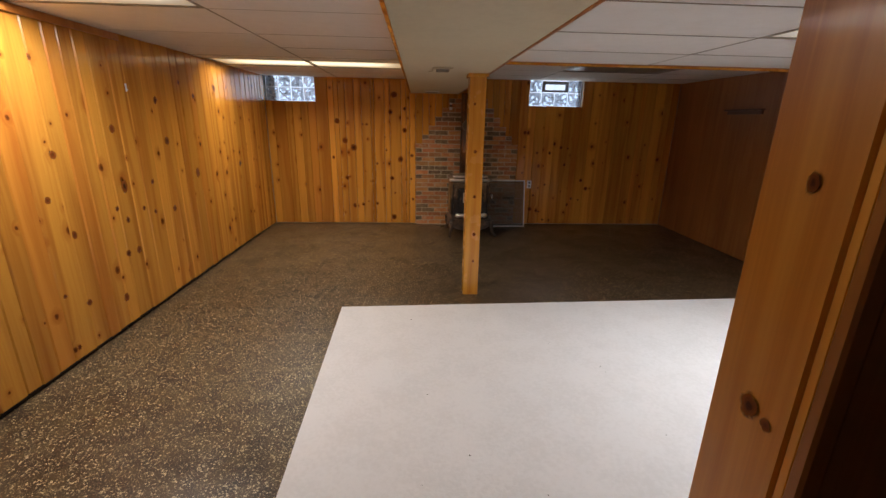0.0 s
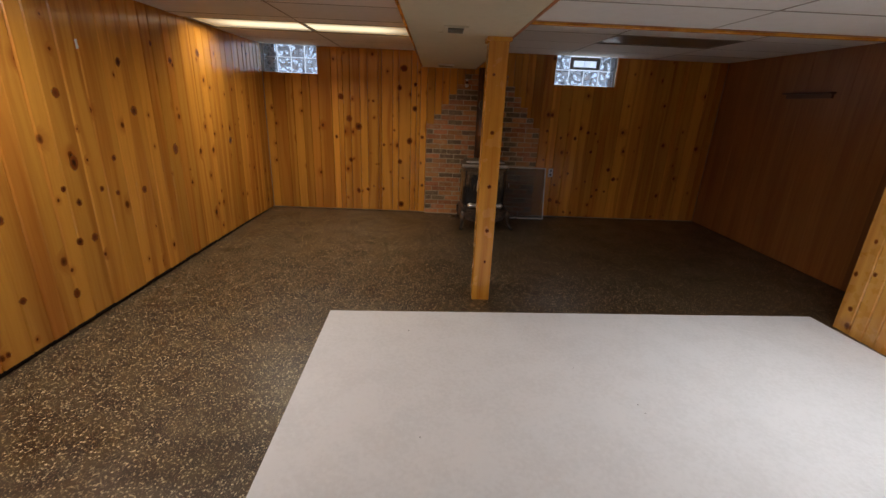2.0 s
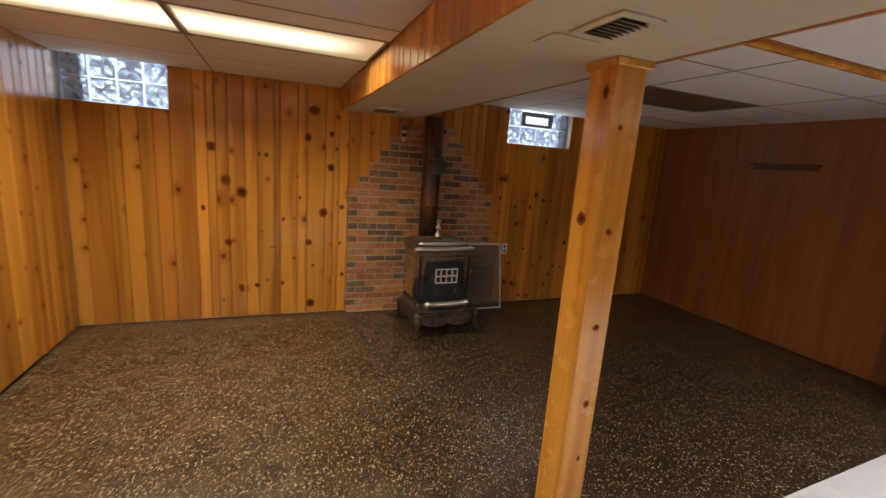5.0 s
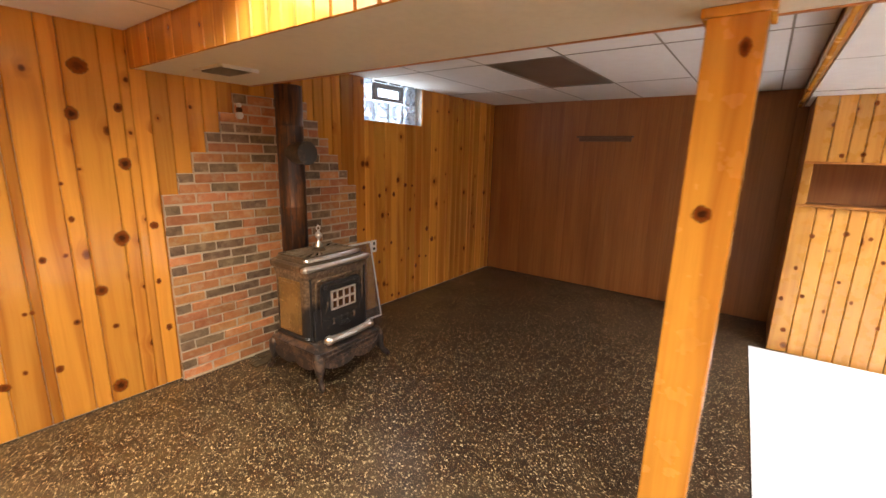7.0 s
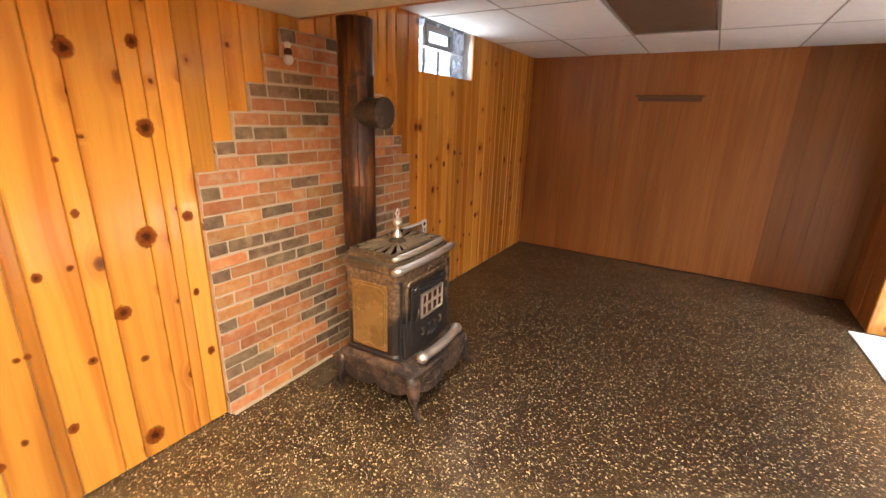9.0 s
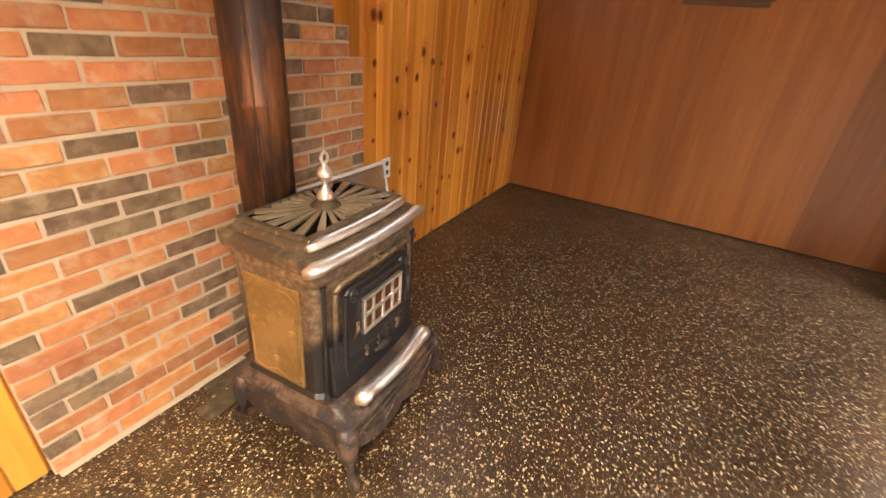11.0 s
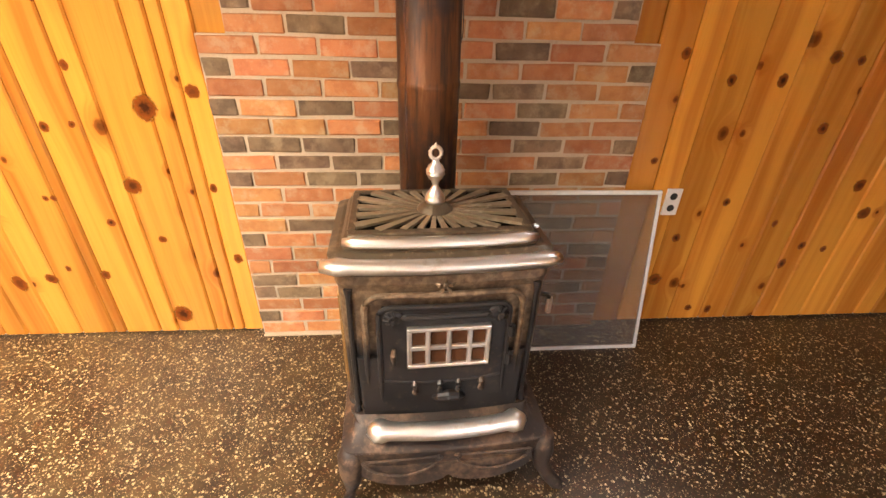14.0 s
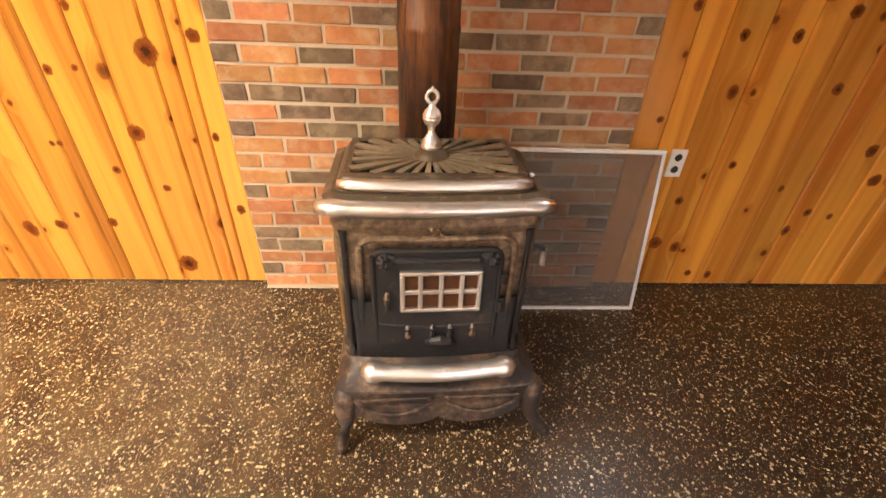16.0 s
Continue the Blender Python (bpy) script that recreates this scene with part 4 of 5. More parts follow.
# body, side panels and corner ribs
body = part("body", loft([(0.294, 0.668, 1.188, 6.318, 6.705, 0.045, 0.014), (0.308, 0.664, 1.192, 6.312, 6.710, 0.045, 0.014), (0.320, 0.672, 1.184, 6.320, 6.704, 0.045, 0.014), (0.720, 0.664, 1.190, 6.318, 6.704, 0.045, 0.014),
                          (0.745, 0.655, 1.198, 6.312, 6.712, 0.04, 0.014), (0.768, 0.636, 1.214, 6.322, 6.722, 0.035, 0.016)]), BROWN_IRON, stove, "heat-browned iron firebox")
for x, sgn in ((0.667, -1), (1.187, 1)):
    bm = box(x - 0.006, 6.385, 0.335, x + 0.006, 6.640, 0.705, 0.005, 2)
    panel = part("side_panel", bm, SIDE_IRON, stove, "golden-brown side panel")
    pts = [(x + sgn * 0.007, 6.40, 0.36), (x + sgn * 0.007, 6.40, 0.66), (x + sgn * 0.007, 6.43, 0.685), (x + sgn * 0.007, 6.595, 0.685), (x + sgn * 0.007, 6.625, 0.66), (x + sgn * 0.007, 6.625, 0.36),
           (x + sgn * 0.007, 6.57, 0.345), (x + sgn * 0.007, 6.5125, 0.365), (x + sgn * 0.007, 6.455, 0.345), (x + sgn * 0.007, 6.40, 0.36)]
    part("bead", tube(pts, [0.004] * len(pts), 6), SIDE_IRON, panel)
    for dy, dz in ((6.425, 0.53), (6.60, 0.53), (6.5125, 0.40)):
        part("rosette", tube([(x + sgn * 0.004, dy, dz), (x + sgn * 0.009, dy, dz), (x + sgn * 0.012, dy, dz)], [0.018, 0.016, 0.006], 8), SIDE_IRON, panel)
for x in (0.692, 1.160):
    part("rib", tube([(x, 6.313, 0.302), (x, 6.310, 0.325), (x, 6.308, 0.70), (x, 6.311, 0.73)], [0.012, 0.007, 0.007, 0.011], 8), IRON, stove)

# front: lower black plate, arched surround and the door
bm = loft([(0.297, 0.700, 1.152, 6.300, 6.335, 0.01, 0.012), (0.490, 0.700, 1.152, 6.300, 6.335, 0.01, 0.012)])
part("lower_plate", bm, IRON, stove, "soot-black lower front")


def arch(x0, x1, z0, z1, r, steps=8):
    """Points up the left, round the top corners and down the right."""
    pts = [(x0, z0)]
    for i in range(steps + 1):
        a = math.pi - math.pi / 2 * i / steps
        pts.append((x0 + r + r * math.cos(a), z1 - r + r * math.sin(a)))
    for i in range(steps + 1):
        a = math.pi / 2 - math.pi / 2 * i / steps
        pts.append((x1 - r + r * math.cos(a), z1 - r + r * math.sin(a)))
    return pts + [(x1, z0)]


def front_y(x):
    return 6.300 - 0.014 * max(0.0, 1 - ((x - CX) / 0.27) ** 2)


for (x0, x1, z1, r, rad, dy) in ((0.728, 1.126, 0.712, 0.045, 0.009, 0.006), (0.762, 1.092, 0.678, 0.03, 0.008, 0.0)):
    pts = [(x, front_y(x) + dy, z) for x, z in arch(x0, x1, 0.312, z1, r)]
    fine = []
    for p, q in zip(pts, pts[1:]):
        k = max(1, int((Vector(q) - Vector(p)).length / 0.03))
        for i in range(k):
            x, z = p[0] + (q[0] - p[0]) * i / k, p[2] + (q[2] - p[2]) * i / k
            fine.append((x, front_y(x) + dy, z))
    fine.append(pts[-1])
    part("surround", tube(fine, [rad] * len(fine), 8), BROWN_IRON if rad > 0.0085 else IRON, stove)
bm = bmesh.new()
cols = [0.770 + 0.314 * i / 14 for i in range(15)]
front = [[bm.verts.new((x, front_y(x) - 0.004, z)) for x in cols] for z in (0.306, 0.672)]
back = [[bm.verts.new((x, 6.325, z)) for x in cols] for z in (0.306, 0.672)]
for i in range(14):
    bm.faces.new((front[0][i], front[0][i + 1], front[1][i + 1], front[1][i]))
    bm.faces.new((back[1][i], back[1][i + 1], back[0][i + 1], back[0][i]))
    bm.faces.new((front[1][i], front[1][i + 1], back[1][i + 1], back[1][i]))
    bm.faces.new((front[0][i + 1], front[0][i], back[0][i], back[0][i + 1]))
door = part("door", bm, IRON, stove, "bowed black fire door")
yf = 6.276
pts = [(0.772 + 0.31 * i / 12, front_y(0.772 + 0.31 * i / 12) - 0.006, 0.418 - 0.012 * math.sin(math.pi * i / 12)) for i in range(13)]
part("rail", tube(pts, [0.005] * 13, 6), IRON, door)
part("top_bar", tube([(0.815, 6.283, 0.652), (0.83, 6.279, 0.652), (CX + 0.005, 6.276, 0.652), (1.03, 6.279, 0.652), (1.045, 6.283, 0.652)], [0.006, 0.010, 0.010, 0.010, 0.006], 8), IRON, door)
for x, way in ((0.800, 1), (1.060, -1)):
    part("scroll", tube([(x, 6.288, 0.652), (x, 6.278, 0.652), (x, 6.274, 0.652)], [0.026, 0.022, 0.012], 14), IRON, door)
    for q in range(5):
        a = radians(100 + 40 * q) if way > 0 else radians(80 - 40 * q)
        part("shell_rib", tube([(x, 6.272, 0.652), (x + 0.012 * math.cos(a), 6.269, 0.652 + 0.012 * math.sin(a)), (x + 0.025 * math.cos(a), 6.276, 0.652 + 0.025 * math.sin(a))], [0.003, 0.0055, 0.0045], 6), IRON, door)
WX0, WX1, WZ0, WZ1 = 0.830, 1.045, 0.466, 0.620
bm = bmesh.new()
for x0, z0, x1, z1 in ((WX0, WZ1 - 0.014, WX1, WZ1), (WX0, WZ0, WX1, WZ0 + 0.014), (WX0, WZ0 + 0.014, WX0 + 0.013, WZ1 - 0.014), (WX1 - 0.013, WZ0 + 0.014, WX1, WZ1 - 0.014)):
    add_box(bm, x0, yf - 0.010, z0, x1, yf + 0.008, z1, 0.004, 2)
for i in (1, 2, 3):
    x = WX0 + (WX1 - WX0) * i / 4
    add_box(bm, x - 0.0065, yf - 0.008, WZ0 + 0.010, x + 0.0065, yf + 0.006, WZ1 - 0.010, 0.003, 2)
add_box(bm, WX0 + 0.01, yf - 0.0075, (WZ0 + WZ1) / 2 - 0.008, WX1 - 0.01, yf + 0.005, (WZ0 + WZ1) / 2 + 0.008, 0.003, 2)
grille = part("window_grille", bm, NICKEL, door, "nickel window grille")
for i in range(4):
    for k in range(2):
        a, c = WX0 + (WX1 - WX0) * i / 4 + 0.004, WZ0 + (WZ1 - WZ0) * k / 2 + 0.004
        part("pane", box(a, yf + 0.0, c, a + 0.046, yf + 0.004, c + 0.069), MICA, door)
for x in (0.850, 0.918, 0.968, 1.030):
    part("draft_slot", tube([(x, yf + 0.004, 0.372), (x, yf - 0.004, 0.380), (x, yf - 0.006, 0.392), (x, yf - 0.004, 0.404), (x, yf + 0.004, 0.412)], [0.004, 0.009, 0.006, 0.010, 0.005], 8), BASE_IRON if x in (0.850, 1.030) else IRON, door)
part("draft_ornament", tube([(0.900, yf, 0.352), (0.915, yf - 0.010, 0.362), (0.940, yf - 0.012, 0.366), (0.965, yf - 0.010, 0.362), (0.985, yf, 0.350)], [0.006, 0.014, 0.018, 0.014, 0.006], 10), IRON, door)
part("latch", tube([(0.795, 6.290, 0.46), (0.795, 6.270, 0.50), (0.795, 6.262, 0.53), (0.797, 6.268, 0.548)], [0.004, 0.006, 0.008, 0.005], 8), BROWN_IRON, door, "small iron latch")
for z in (0.47, 0.58):
    part("hinge", tube([(1.102, 6.294, z - 0.022), (1.102, 6.288, z - 0.018), (1.102, 6.288, z + 0.018), (1.102, 6.294, z + 0.022)], [0.006, 0.011, 0.011, 0.006], 8), IRON, door)
crest = part("crest", tube([(CX + 0.005, 6.305, 0.735), (CX + 0.005, 6.296, 0.735), (CX + 0.005, 6.291, 0.735)], [0.009, 0.008, 0.004], 10), BROWN_IRON, stove)
for q in range(5):
    a = radians(90 + 72 * q)
    part("petal", tube([(CX + 0.005 + 0.008 * math.cos(a), 6.296, 0.735 + 0.008 * math.sin(a)), (CX + 0.005 + 0.016 * math.cos(a), 6.292, 0.735 + 0.016 * math.sin(a)), (CX + 0.005 + 0.025 * math.cos(a), 6.300, 0.735 + 0.025 * math.sin(a))], [0.003, 0.0065, 0.003], 7), BROWN_IRON, crest)
for x in (0.712, 0.735, 1.117, 1.140):
    part("bead", lathe([(0.002, 0.306), (0.008, 0.311), (0.0095, 0.318), (0.007, 0.325), (0.002, 0.329)], x, 6.296, 10), IRON, stove, smooth=True)

# foot rail, rim, lid and finial
pts = [(0.698, 6.262, 0.284), (0.718, 6.256, 0.284), (0.742, 6.254, 0.284), (0.760, 6.252, 0.283)] + [(0.760 + 0.355 * i / 10, 6.252 - 0.012 * math.sin(math.pi * i / 10), 0.283) for i in range(1, 10)] + [(1.115, 6.252, 0.284), (1.133, 6.254, 0.284), (1.157, 6.256, 0.284), (1.176, 6.262, 0.284)]
rad = [0.014, 0.032, 0.034, 0.027] + [0.0265] * 9 + [0.027, 0.034, 0.032, 0.014]
part("foot_rail", tube(pts, rad, 16), NICKEL, stove, "worn nickel foot rail with ball ends", smooth=True)
rim = part("rim", loft([(0.766, 0.640, 1.208, 6.322, 6.722, 0.03, 0.016), (0.778, 0.622, 1.226, 6.338, 6.735, 0.03, 0.02), (0.820, 0.618, 1.230, 6.345, 6.738, 0.03, 0.02), (0.834, 0.640, 1.206, 6.362, 6.722, 0.03, 0.018)]), LID_IRON, stove, "brown moulded top rim")
pts = [(0.606 + 0.634 * i / 16, 6.334 - 0.020 * (1 - (i / 8 - 1) ** 2), 0.800) for i in range(17)]
part("front_trim", tube(pts, [0.020, 0.030] + [0.026] * 13 + [0.030, 0.020], 14), NICKEL, rim, "polished nickel strip", smooth=True)
lid = part("lid", loft([(0.832, 0.650, 1.194, 6.372, 6.708, 0.03, 0.018), (0.850, 0.652, 1.192, 6.374, 6.706, 0.03, 0.018), (0.864, 0.662, 1.182, 6.384, 6.700, 0.03, 0.018), (0.870, 0.674, 1.170, 6.396, 6.690, 0.03, 0.018)]), LID_IRON, stove, "brown iron lid with fan slots")
pts = [(0.660 + 0.524 * i / 14, 6.382 - 0.018 * (1 - (i / 7 - 1) ** 2), 0.858) for i in range(15)]
part("front_trim", tube(pts, [0.012] + [0.0185] * 13 + [0.012], 12), NICKEL, lid, "nickel strip", smooth=True)
FX, FY = 0.916, 6.535
# black sheet painted as the dark of open slots; the lid has no holes
part("fan_well", box(0.690, 6.408, 0.8702, 1.154, 6.676, 0.8716), SLOT_SHADE, lid, "black sheet standing in for the shade inside the slots")
bm = bmesh.new()
for x0, y0, x1, y1 in ((0.672, 6.384, 1.172, 6.412), (0.672, 6.672, 1.172, 6.692), (0.670, 6.412, 0.694, 6.672), (1.150, 6.412, 1.174, 6.672)):
    add_box(bm, x0, y0, 0.866, x1, y1, 0.8785, 0.003)
part("fan_border", bm, LID_IRON, lid)
count = 24
for i in range(count):
    a = 2 * math.pi * (i + 0.5) / count
    ca, sa = math.cos(a), math.sin(a)
    far = min((0.226 if ca < 0 else 0.238) / max(abs(ca), 1e-6), (0.140 if sa > 0 else 0.126) / max(abs(sa), 1e-6))
    if far < 0.07:
        continue
    w0, w1 = 0.0052, 0.0125 * max(0.5, far / 0.2)
    nx, ny = -sa, ca
    bm = bmesh.new()
    low = [(0.045, -w0), (0.045, w0), (far, w1), (far, -w1)]
    vs = [[bm.verts.new((FX + d * ca + o * nx, FY + d * sa + o * ny, z)) for d, o in low] for z in (0.871, 0.8795)]
    bm.faces.new(vs[1])
    bm.faces.new(vs[0][::-1])
    for k in range(4):
        bm.faces.new((vs[0][k], vs[0][(k + 1) % 4], vs[1][(k + 1) % 4], vs[1][k]))
    part("fan_rib", bm, RIB, lid)
part("boss", lathe([(0.054, 0.869), (0.053, 0.881), (0.042, 0.892), (0.030, 0.901)], FX, FY), LID_IRON, lid, smooth=False)
fin = part("finial", lathe([(0.026, 0.898), (0.030, 0.904), (0.029, 0.912), (0.026, 0.915), (0.027, 0.920), (0.018, 0.932), (0.010, 0.946), (0.0085, 0.955), (0.012, 0.959), (0.0105, 0.963), (0.020, 0.970), (0.0235, 0.979), (0.0262, 0.983), (0.0262, 0.987), (0.0240, 0.989), (0.0262, 0.992), (0.0262, 0.996), (0.0235, 0.999), (0.020, 1.008), (0.012, 1.014), (0.010, 1.020), (0.0055, 1.026)], FX, FY), NICKEL, stove, "turned nickel finial with a wreath ring", smooth=True)
pts = [(FX + 0.0155 * math.sin(2 * math.pi * i / 28), FY, 1.043 - 0.0175 * math.cos(2 * math.pi * i / 28)) for i in range(29)]
part("ring", tube(pts, [0.0045 if i % 2 else 0.0062 for i in range(29)], 8), NICKEL, fin, smooth=True)
part("tip", tube([(FX, FY, 1.060), (FX, FY, 1.066), (FX, FY, 1.072)], [0.006, 0.005, 0.001], 8), NICKEL, fin)
part("knob", tube([(1.195, 6.47, 0.842), (1.205, 6.465, 0.846), (1.214, 6.46, 0.846)], [0.005, 0.011, 0.005], 8), NICKEL, stove)
handle = part("side_handle", tube([(1.19, 6.47, 0.575), (1.225, 6.47, 0.580), (1.250, 6.47, 0.575), (1.258, 6.47, 0.560)], [0.007, 0.008, 0.008, 0.006], 8), IRON, stove)
pts = [(1.260 + 0.0075 * math.cos(i * 0.9), 6.47 + 0.0075 * math.sin(i * 0.9), 0.560 - 0.0011 * i) for i in range(58)]
part("coil_grip", tube(pts, [0.0022] * 58, 5), NICKEL, handle, "coiled wire grip")

# bring the stove to its true height, depth and slight turn
TURN = Matrix.Rotation(radians(2.6), 3, "Z")
HUB = Vector((0.93, 6.5, 0.0))
for o in stove.children_recursive:
    rail = o.name.startswith("foot_rail")
    for v in o.data.vertices:
        z = v.co.z
        push = -0.003 if rail else float(np.interp(z, (0.0, 0.15, 0.25, 0.292, 0.31, 0.74, 0.80, 0.86, 1.0), (-0.010, 0.008, 0.014, 0.020, 0.038, 0.036, 0.016, 0.012, 0.007)))
        wide = 1.0 if rail else float(np.interp(z, (0.29, 0.30, 0.74, 0.77), (1.0, 1.13, 1.11, 1.0)))
        v.co.x = 0.928 + (v.co.x - 0.924) * 0.972 * wide
        v.co.y = 6.72 + (v.co.y - 6.72) * (1 - push / 0.40)
        v.co.z = z + 0.041 if rail else float(np.interp(z, (0.0, 0.12, 0.204, 0.25, 0.296, 0.466, 0.62, 0.80, 0.858, 0.914, 1.062, 1.2), (0.0, 0.165, 0.258, 0.282, 0.309, 0.503, 0.648, 0.832, 0.872, 0.932, 1.076, 1.21)))
        v.co = TURN @ (v.co - HUB) + HUB

# stovepipe with a capped tee
TEE_IRON = iron("sooty_tee_steel", (0.060, 0.052, 0.046), (0.13, 0.095, 0.065), 0.4, 0.42, 0.13)
pipe = thing("stovepipe", "rusty brown stovepipe rising to the soffit behind the stove", "stovepipe", (0.906, 6.81, 0.6))
part("pipe", lathe([(0.095, 0.62), (0.095, 1.18), (0.0975, 1.185), (0.0975, 1.20), (0.095, 1.205), (0.095, 1.76), (0.0975, 1.765), (0.0975, 1.78), (0.095, 1.785), (0.095, Z_SOFFIT - 0.001)], 0.909, 6.81, 40), PIPE, pipe, smooth=True)
part("seam", box(0.836, 6.742, 0.62, 0.848, 6.752, Z_SOFFIT - 0.001, 0.002), PIPE, pipe)
tee = part("tee", tube([(0.909, 6.78, 1.585), (0.909, 6.72, 1.585), (0.909, 6.70, 1.585), (0.909, 6.66, 1.585), (0.909, 6.625, 1.585)], [0.085, 0.079, 0.079, 0.077, 0.077], 32), TEE_IRON, pipe, smooth=False)
part("cap", tube([(0.909, 6.632, 1.585), (0.909, 6.628, 1.585), (0.909, 6.612, 1.585), (0.909, 6.608, 1.585), (0.909, 6.603, 1.585), (0.909, 6.601, 1.585)], [0.079, 0.083, 0.083, 0.076, 0.050, 0.010], 32), TEE_IRON, tee, "black pipe cap")
part("collar", tube([(0.906, 6.70, 0.70), (0.906, 6.76, 0.70), (0.906, 6.80, 0.70)], [0.080, 0.080, 0.075], 24), PIPE, pipe)

# window screen leaning on the wall
screen = thing("window_screen", "grey insect screen in a pale metal frame, leaning on the wall", "window screen", (1.5, 6.95, 0))
MESH = Nodes("insect_mesh").set(Base_Color=(0.20, 0.18, 0.165), Roughness=0.6, Alpha=0.33)
ALU = speckled("pale_aluminium", (0.72, 0.72, 0.72), (0.60, 0.60, 0.61), 60.0, 0.4, 0.03)
lean = (7.040 - 6.892) / 0.742


def lean_bar(x0, x1, z0, z1, d0=0.0, d1=0.012):
    bm = box(x0, d0, z0, x1, d1, z1, 0.002)
    for v in bm.verts:
        v.co.y += 6.890 + lean * v.co.z
    return bm


for a in ((1.075, 1.915, 0.728, 0.744), (1.075, 1.915, 0.001, 0.017), (1.075, 1.090, 0.017, 0.728), (1.900, 1.915, 0.017, 0.728)):
    part("frame_bar", lean_bar(*a), ALU, screen)
part("mesh", lean_bar(1.090, 1.900, 0.017, 0.728, 0.005, 0.0055), MESH, screen, "fine grey insect mesh")

# outlet, wall ledge, register, hook
outlet = thing("outlet", "white wall outlet plate with two black sockets", "outlet", (2.0, 7.085, 0.67))
part("plate", box(1.966, 7.082, 0.610, 2.036, 7.091, 0.735, 0.003, 2), WHITE, outlet)
for z in (0.645, 0.700):
    part("socket", lathe([(0.0165, -0.003), (0.0165, 0.0), (0.014, 0.001)], 0, 0, 16), BLACK, outlet)
    sock = outlet.children[-1]
    sock.rotation_euler = (radians(90), 0, 0)
    sock.location = Vector((2.001, 7.0815, z)) - outlet.location
DARK_WOOD = speckled("dark_stained_wood", (0.12, 0.062, 0.030), (0.16, 0.082, 0.038), 40.0, 0.5, 0.1)
ledge = thing("wall_ledge", "short dark wooden ledge fixed to the veneer wall", "wall shelf", (4.28, 5.58, 1.85))
part("board", box(4.245, 5.26, 1.842, 4.309, 5.90, 1.862, 0.003), DARK_WOOD, ledge)
part("cleat", box(4.285, 5.28, 1.800, 4.309, 5.88, 1.842, 0.002), DARK_WOOD, ledge)


LOUVRE = speckled("tan_louvre", (0.30, 0.25, 0.18), (0.22, 0.18, 0.12), 40.0, 0.5, 0.05)


def register(x0, x1, y0, y1, slats, label):
    r = thing("ceiling_register", label, "air register", ((x0 + x1) / 2, (y0 + y1) / 2, Z_SOFFIT), "soffit registers")
    bm = bmesh.new()
    for q in ((x0, y0, x1, y0 + 0.03), (x0, y1 - 0.03, x1, y1), (x0, y0 + 0.03, x0 + 0.03, y1 - 0.03), (x1 - 0.03, y0 + 0.03, x1, y1 - 0.03)):
        add_box(bm, q[0], q[1], Z_SOFFIT - 0.010, q[2], q[3], Z_SOFFIT - 0.0005, 0.003)
    part("flange", bm, SOFFIT, r)
    # flat dark plate in place of an opening: the duct's inner shade as colour
    part("throat", box(x0 + 0.03, y0 + 0.03, Z_SOFFIT - 0.003, x1 - 0.03, y1 - 0.03, Z_SOFFIT - 0.001), DARK, r)
    for i in range(slats):
        y = y0 + 0.045 + (y1 - y0 - 0.09) * i / (slats - 1)
        bm = box(x0 + 0.03, -0.011, -0.001, x1 - 0.03, 0.011, 0.001)
        bmesh.ops.rotate(bm, verts=bm.verts, matrix=Matrix.Rotation(radians(35), 3, "X"))
        bmesh.ops.translate(bm, verts=bm.verts, vec=(0, y, Z_SOFFIT - 0.0115))
        part("louvre", bm, LOUVRE, r)
    return r


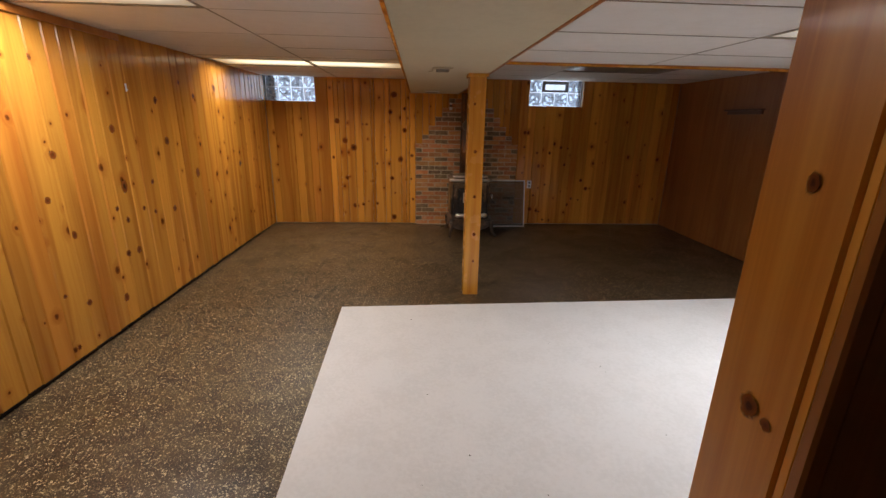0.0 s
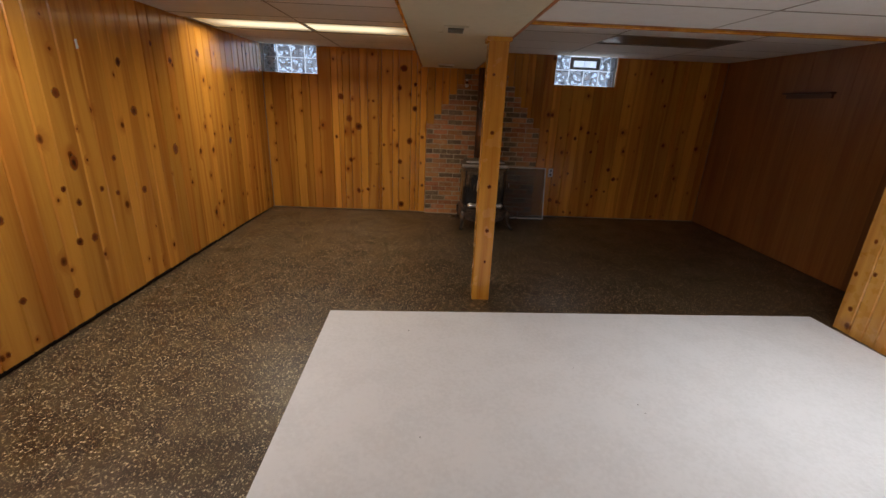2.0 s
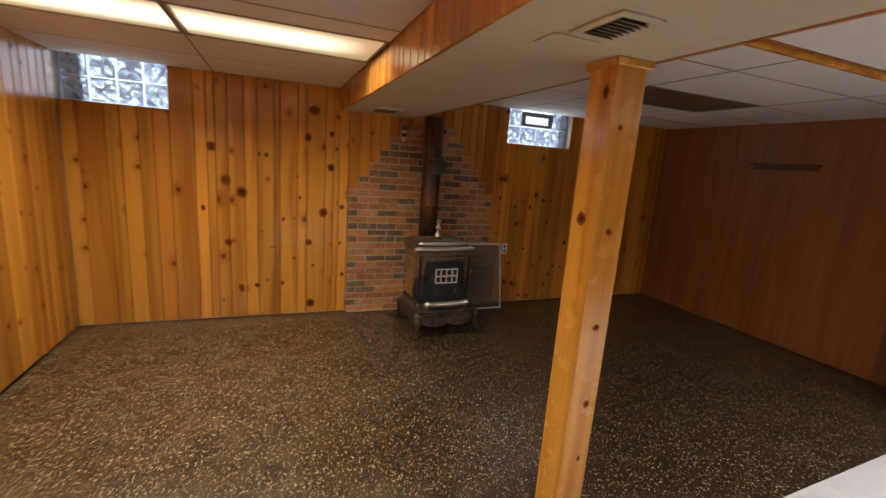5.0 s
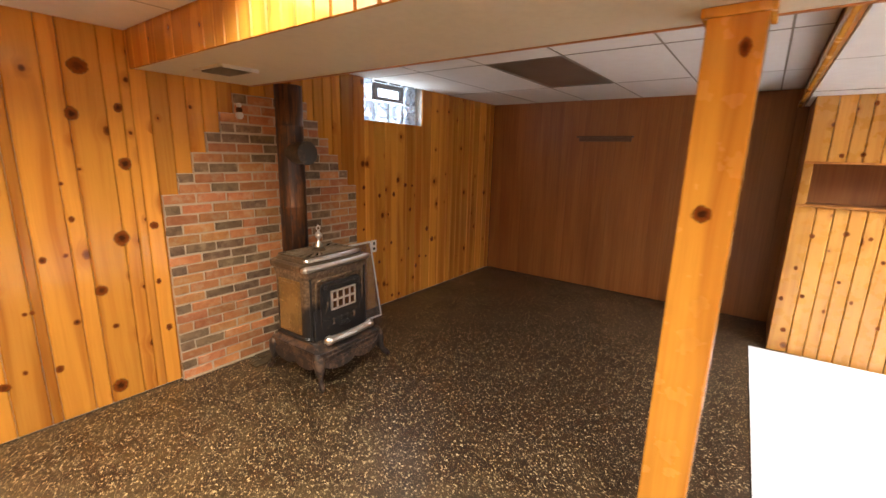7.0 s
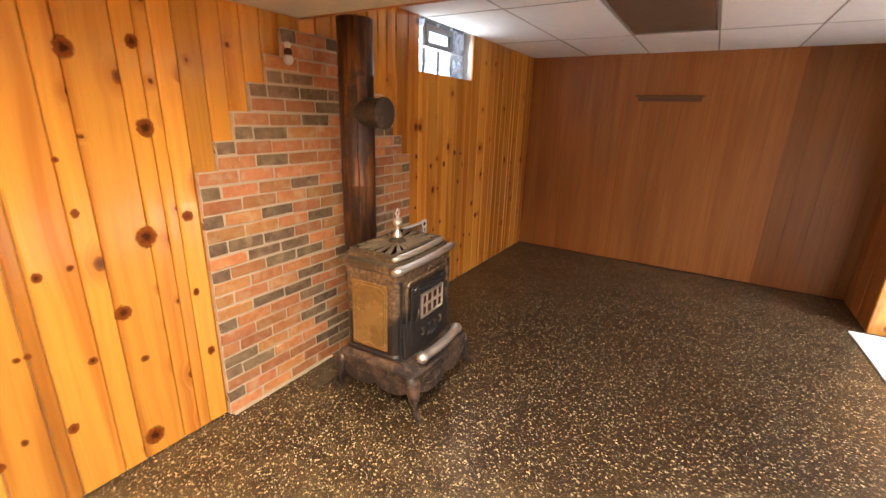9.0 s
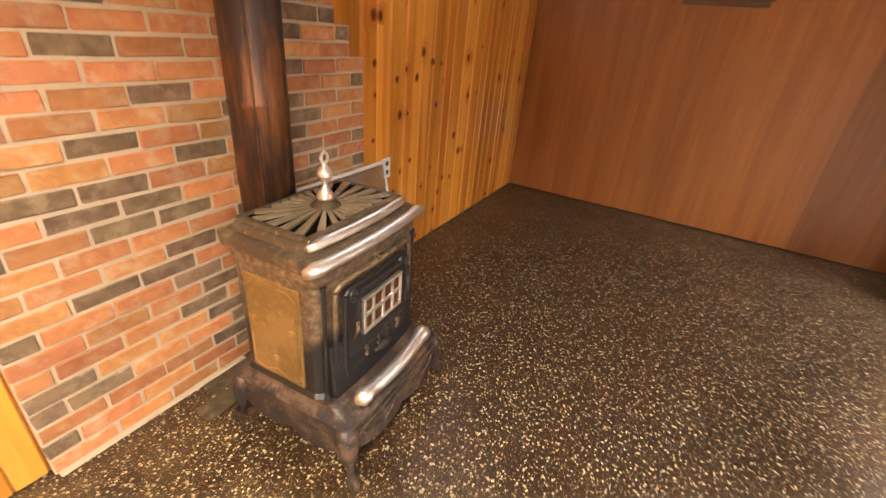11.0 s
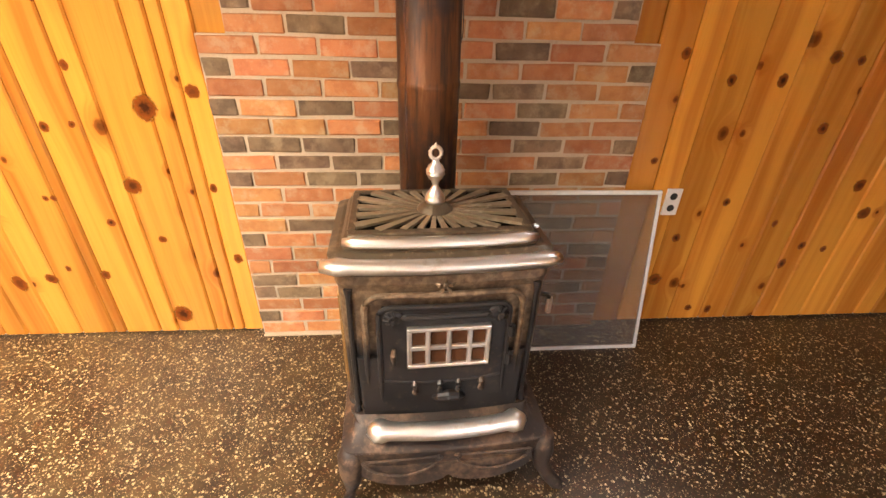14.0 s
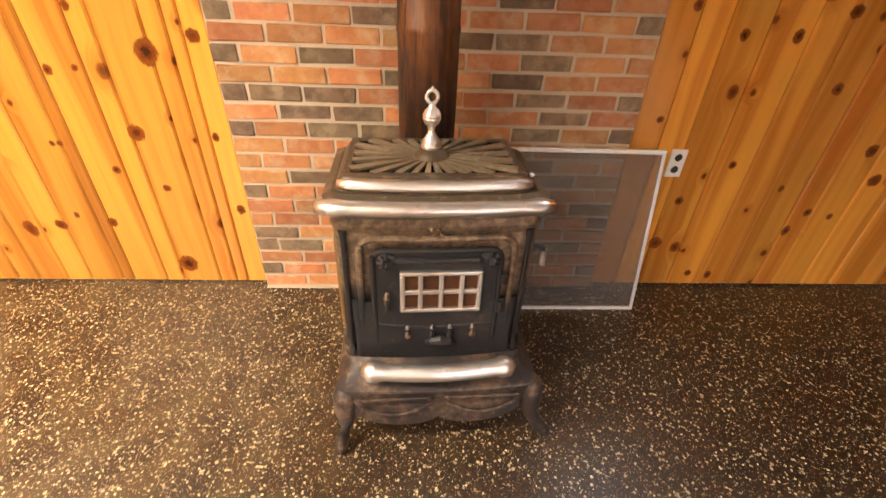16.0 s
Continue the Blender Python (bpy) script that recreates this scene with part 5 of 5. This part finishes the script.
reg = register(0.25, 0.48, 6.44, 6.76, 10, "cream air register with dark louvres in the soffit")
part("flap", box(0.262, 6.425, Z_SOFFIT - 0.020, 0.468, 6.438, Z_SOFFIT - 0.0005, 0.002), WHITE, reg, "pale lowered flap")
register(0.29, 0.45, 3.70, 3.93, 7, "painted air register with dark louvres beside the post")
cover = thing("cover_plate", "cream painted metal cover plate on the soffit", "cover plate", (0.36, 4.03, Z_SOFFIT))
part("plate", box(0.26, 3.962, Z_SOFFIT - 0.007, 0.45, 4.088, Z_SOFFIT - 0.0005, 0.003), SOFFIT, cover)
hook = thing("door_chime", "small pale and pink wall ornament on the bricks", "wall ornament", (0.675, 7.05, 1.86))
for k, (z, r, mat) in enumerate(((1.905, 0.016, WHITE), (1.872, 0.020, MICA), (1.835, 0.026, WHITE))):
    part("bead", tube([(0.675, 7.066, z), (0.675, 7.050, z), (0.675, 7.044, z)], [r, r, r * 0.6], 14), mat, hook)

# thin brick pavers under the stove
hearth = thing("hearth", "thin worn brick hearth tiles let into the floor", "hearth", (0.95, 6.8, 0))
PAVER = brick_stuff("worn_paver", (0.075, 0.048, 0.026), (0.05, 0.033, 0.018), (0.17, 0.12, 0.065))
rg = random.Random(5)
for r in range(3):
    for k in range(3):
        x = 0.64 + 0.205 * k - (0.1 if r % 2 else 0.0)
        y = 7.055 - 0.105 * (r + 1)
        part("tile", box(x + 0.004, y + 0.004, 0.0005, x + 0.2, y + 0.1, 0.005 + rg.uniform(-0.001, 0.001), 0.0015), PAVER, hearth)
part("mortar_bead", box(0.14, 7.040, 0.0006, 0.86, 7.066, 0.010, 0.003), MORTAR, brick_panel)

# thin wire by the pipe and a small catch on the west boards
wire = thing("wire", "thin black wire hanging beside the stovepipe", "wire", (1.03, 7.05, 1.22))
pts = [(1.045 + 0.012 * math.sin(i * 0.7) - 0.04 * max(0, 6 - i) / 6, 7.052 - 0.004 * (i % 2), 1.22 + (Z_SOFFIT - 1.221) * i / 24) for i in range(25)]
part("strand", tube(pts, [0.0018] * 25, 6), BLACK, wire)
catch = thing("door_catch", "small steel catch on the west pine boards", "door catch", (X_WEST, 3.884, 1.83))
part("plate", box(X_WEST + 0.0005, 3.875, 1.83, X_WEST + 0.006, 3.893, 1.89, 0.002), ALU, catch)
part("bolt", tube([(X_WEST + 0.006, 3.884, 1.845), (X_WEST + 0.012, 3.884, 1.845), (X_WEST + 0.014, 3.884, 1.845)], [0.005, 0.005, 0.003], 8), ALU, catch)
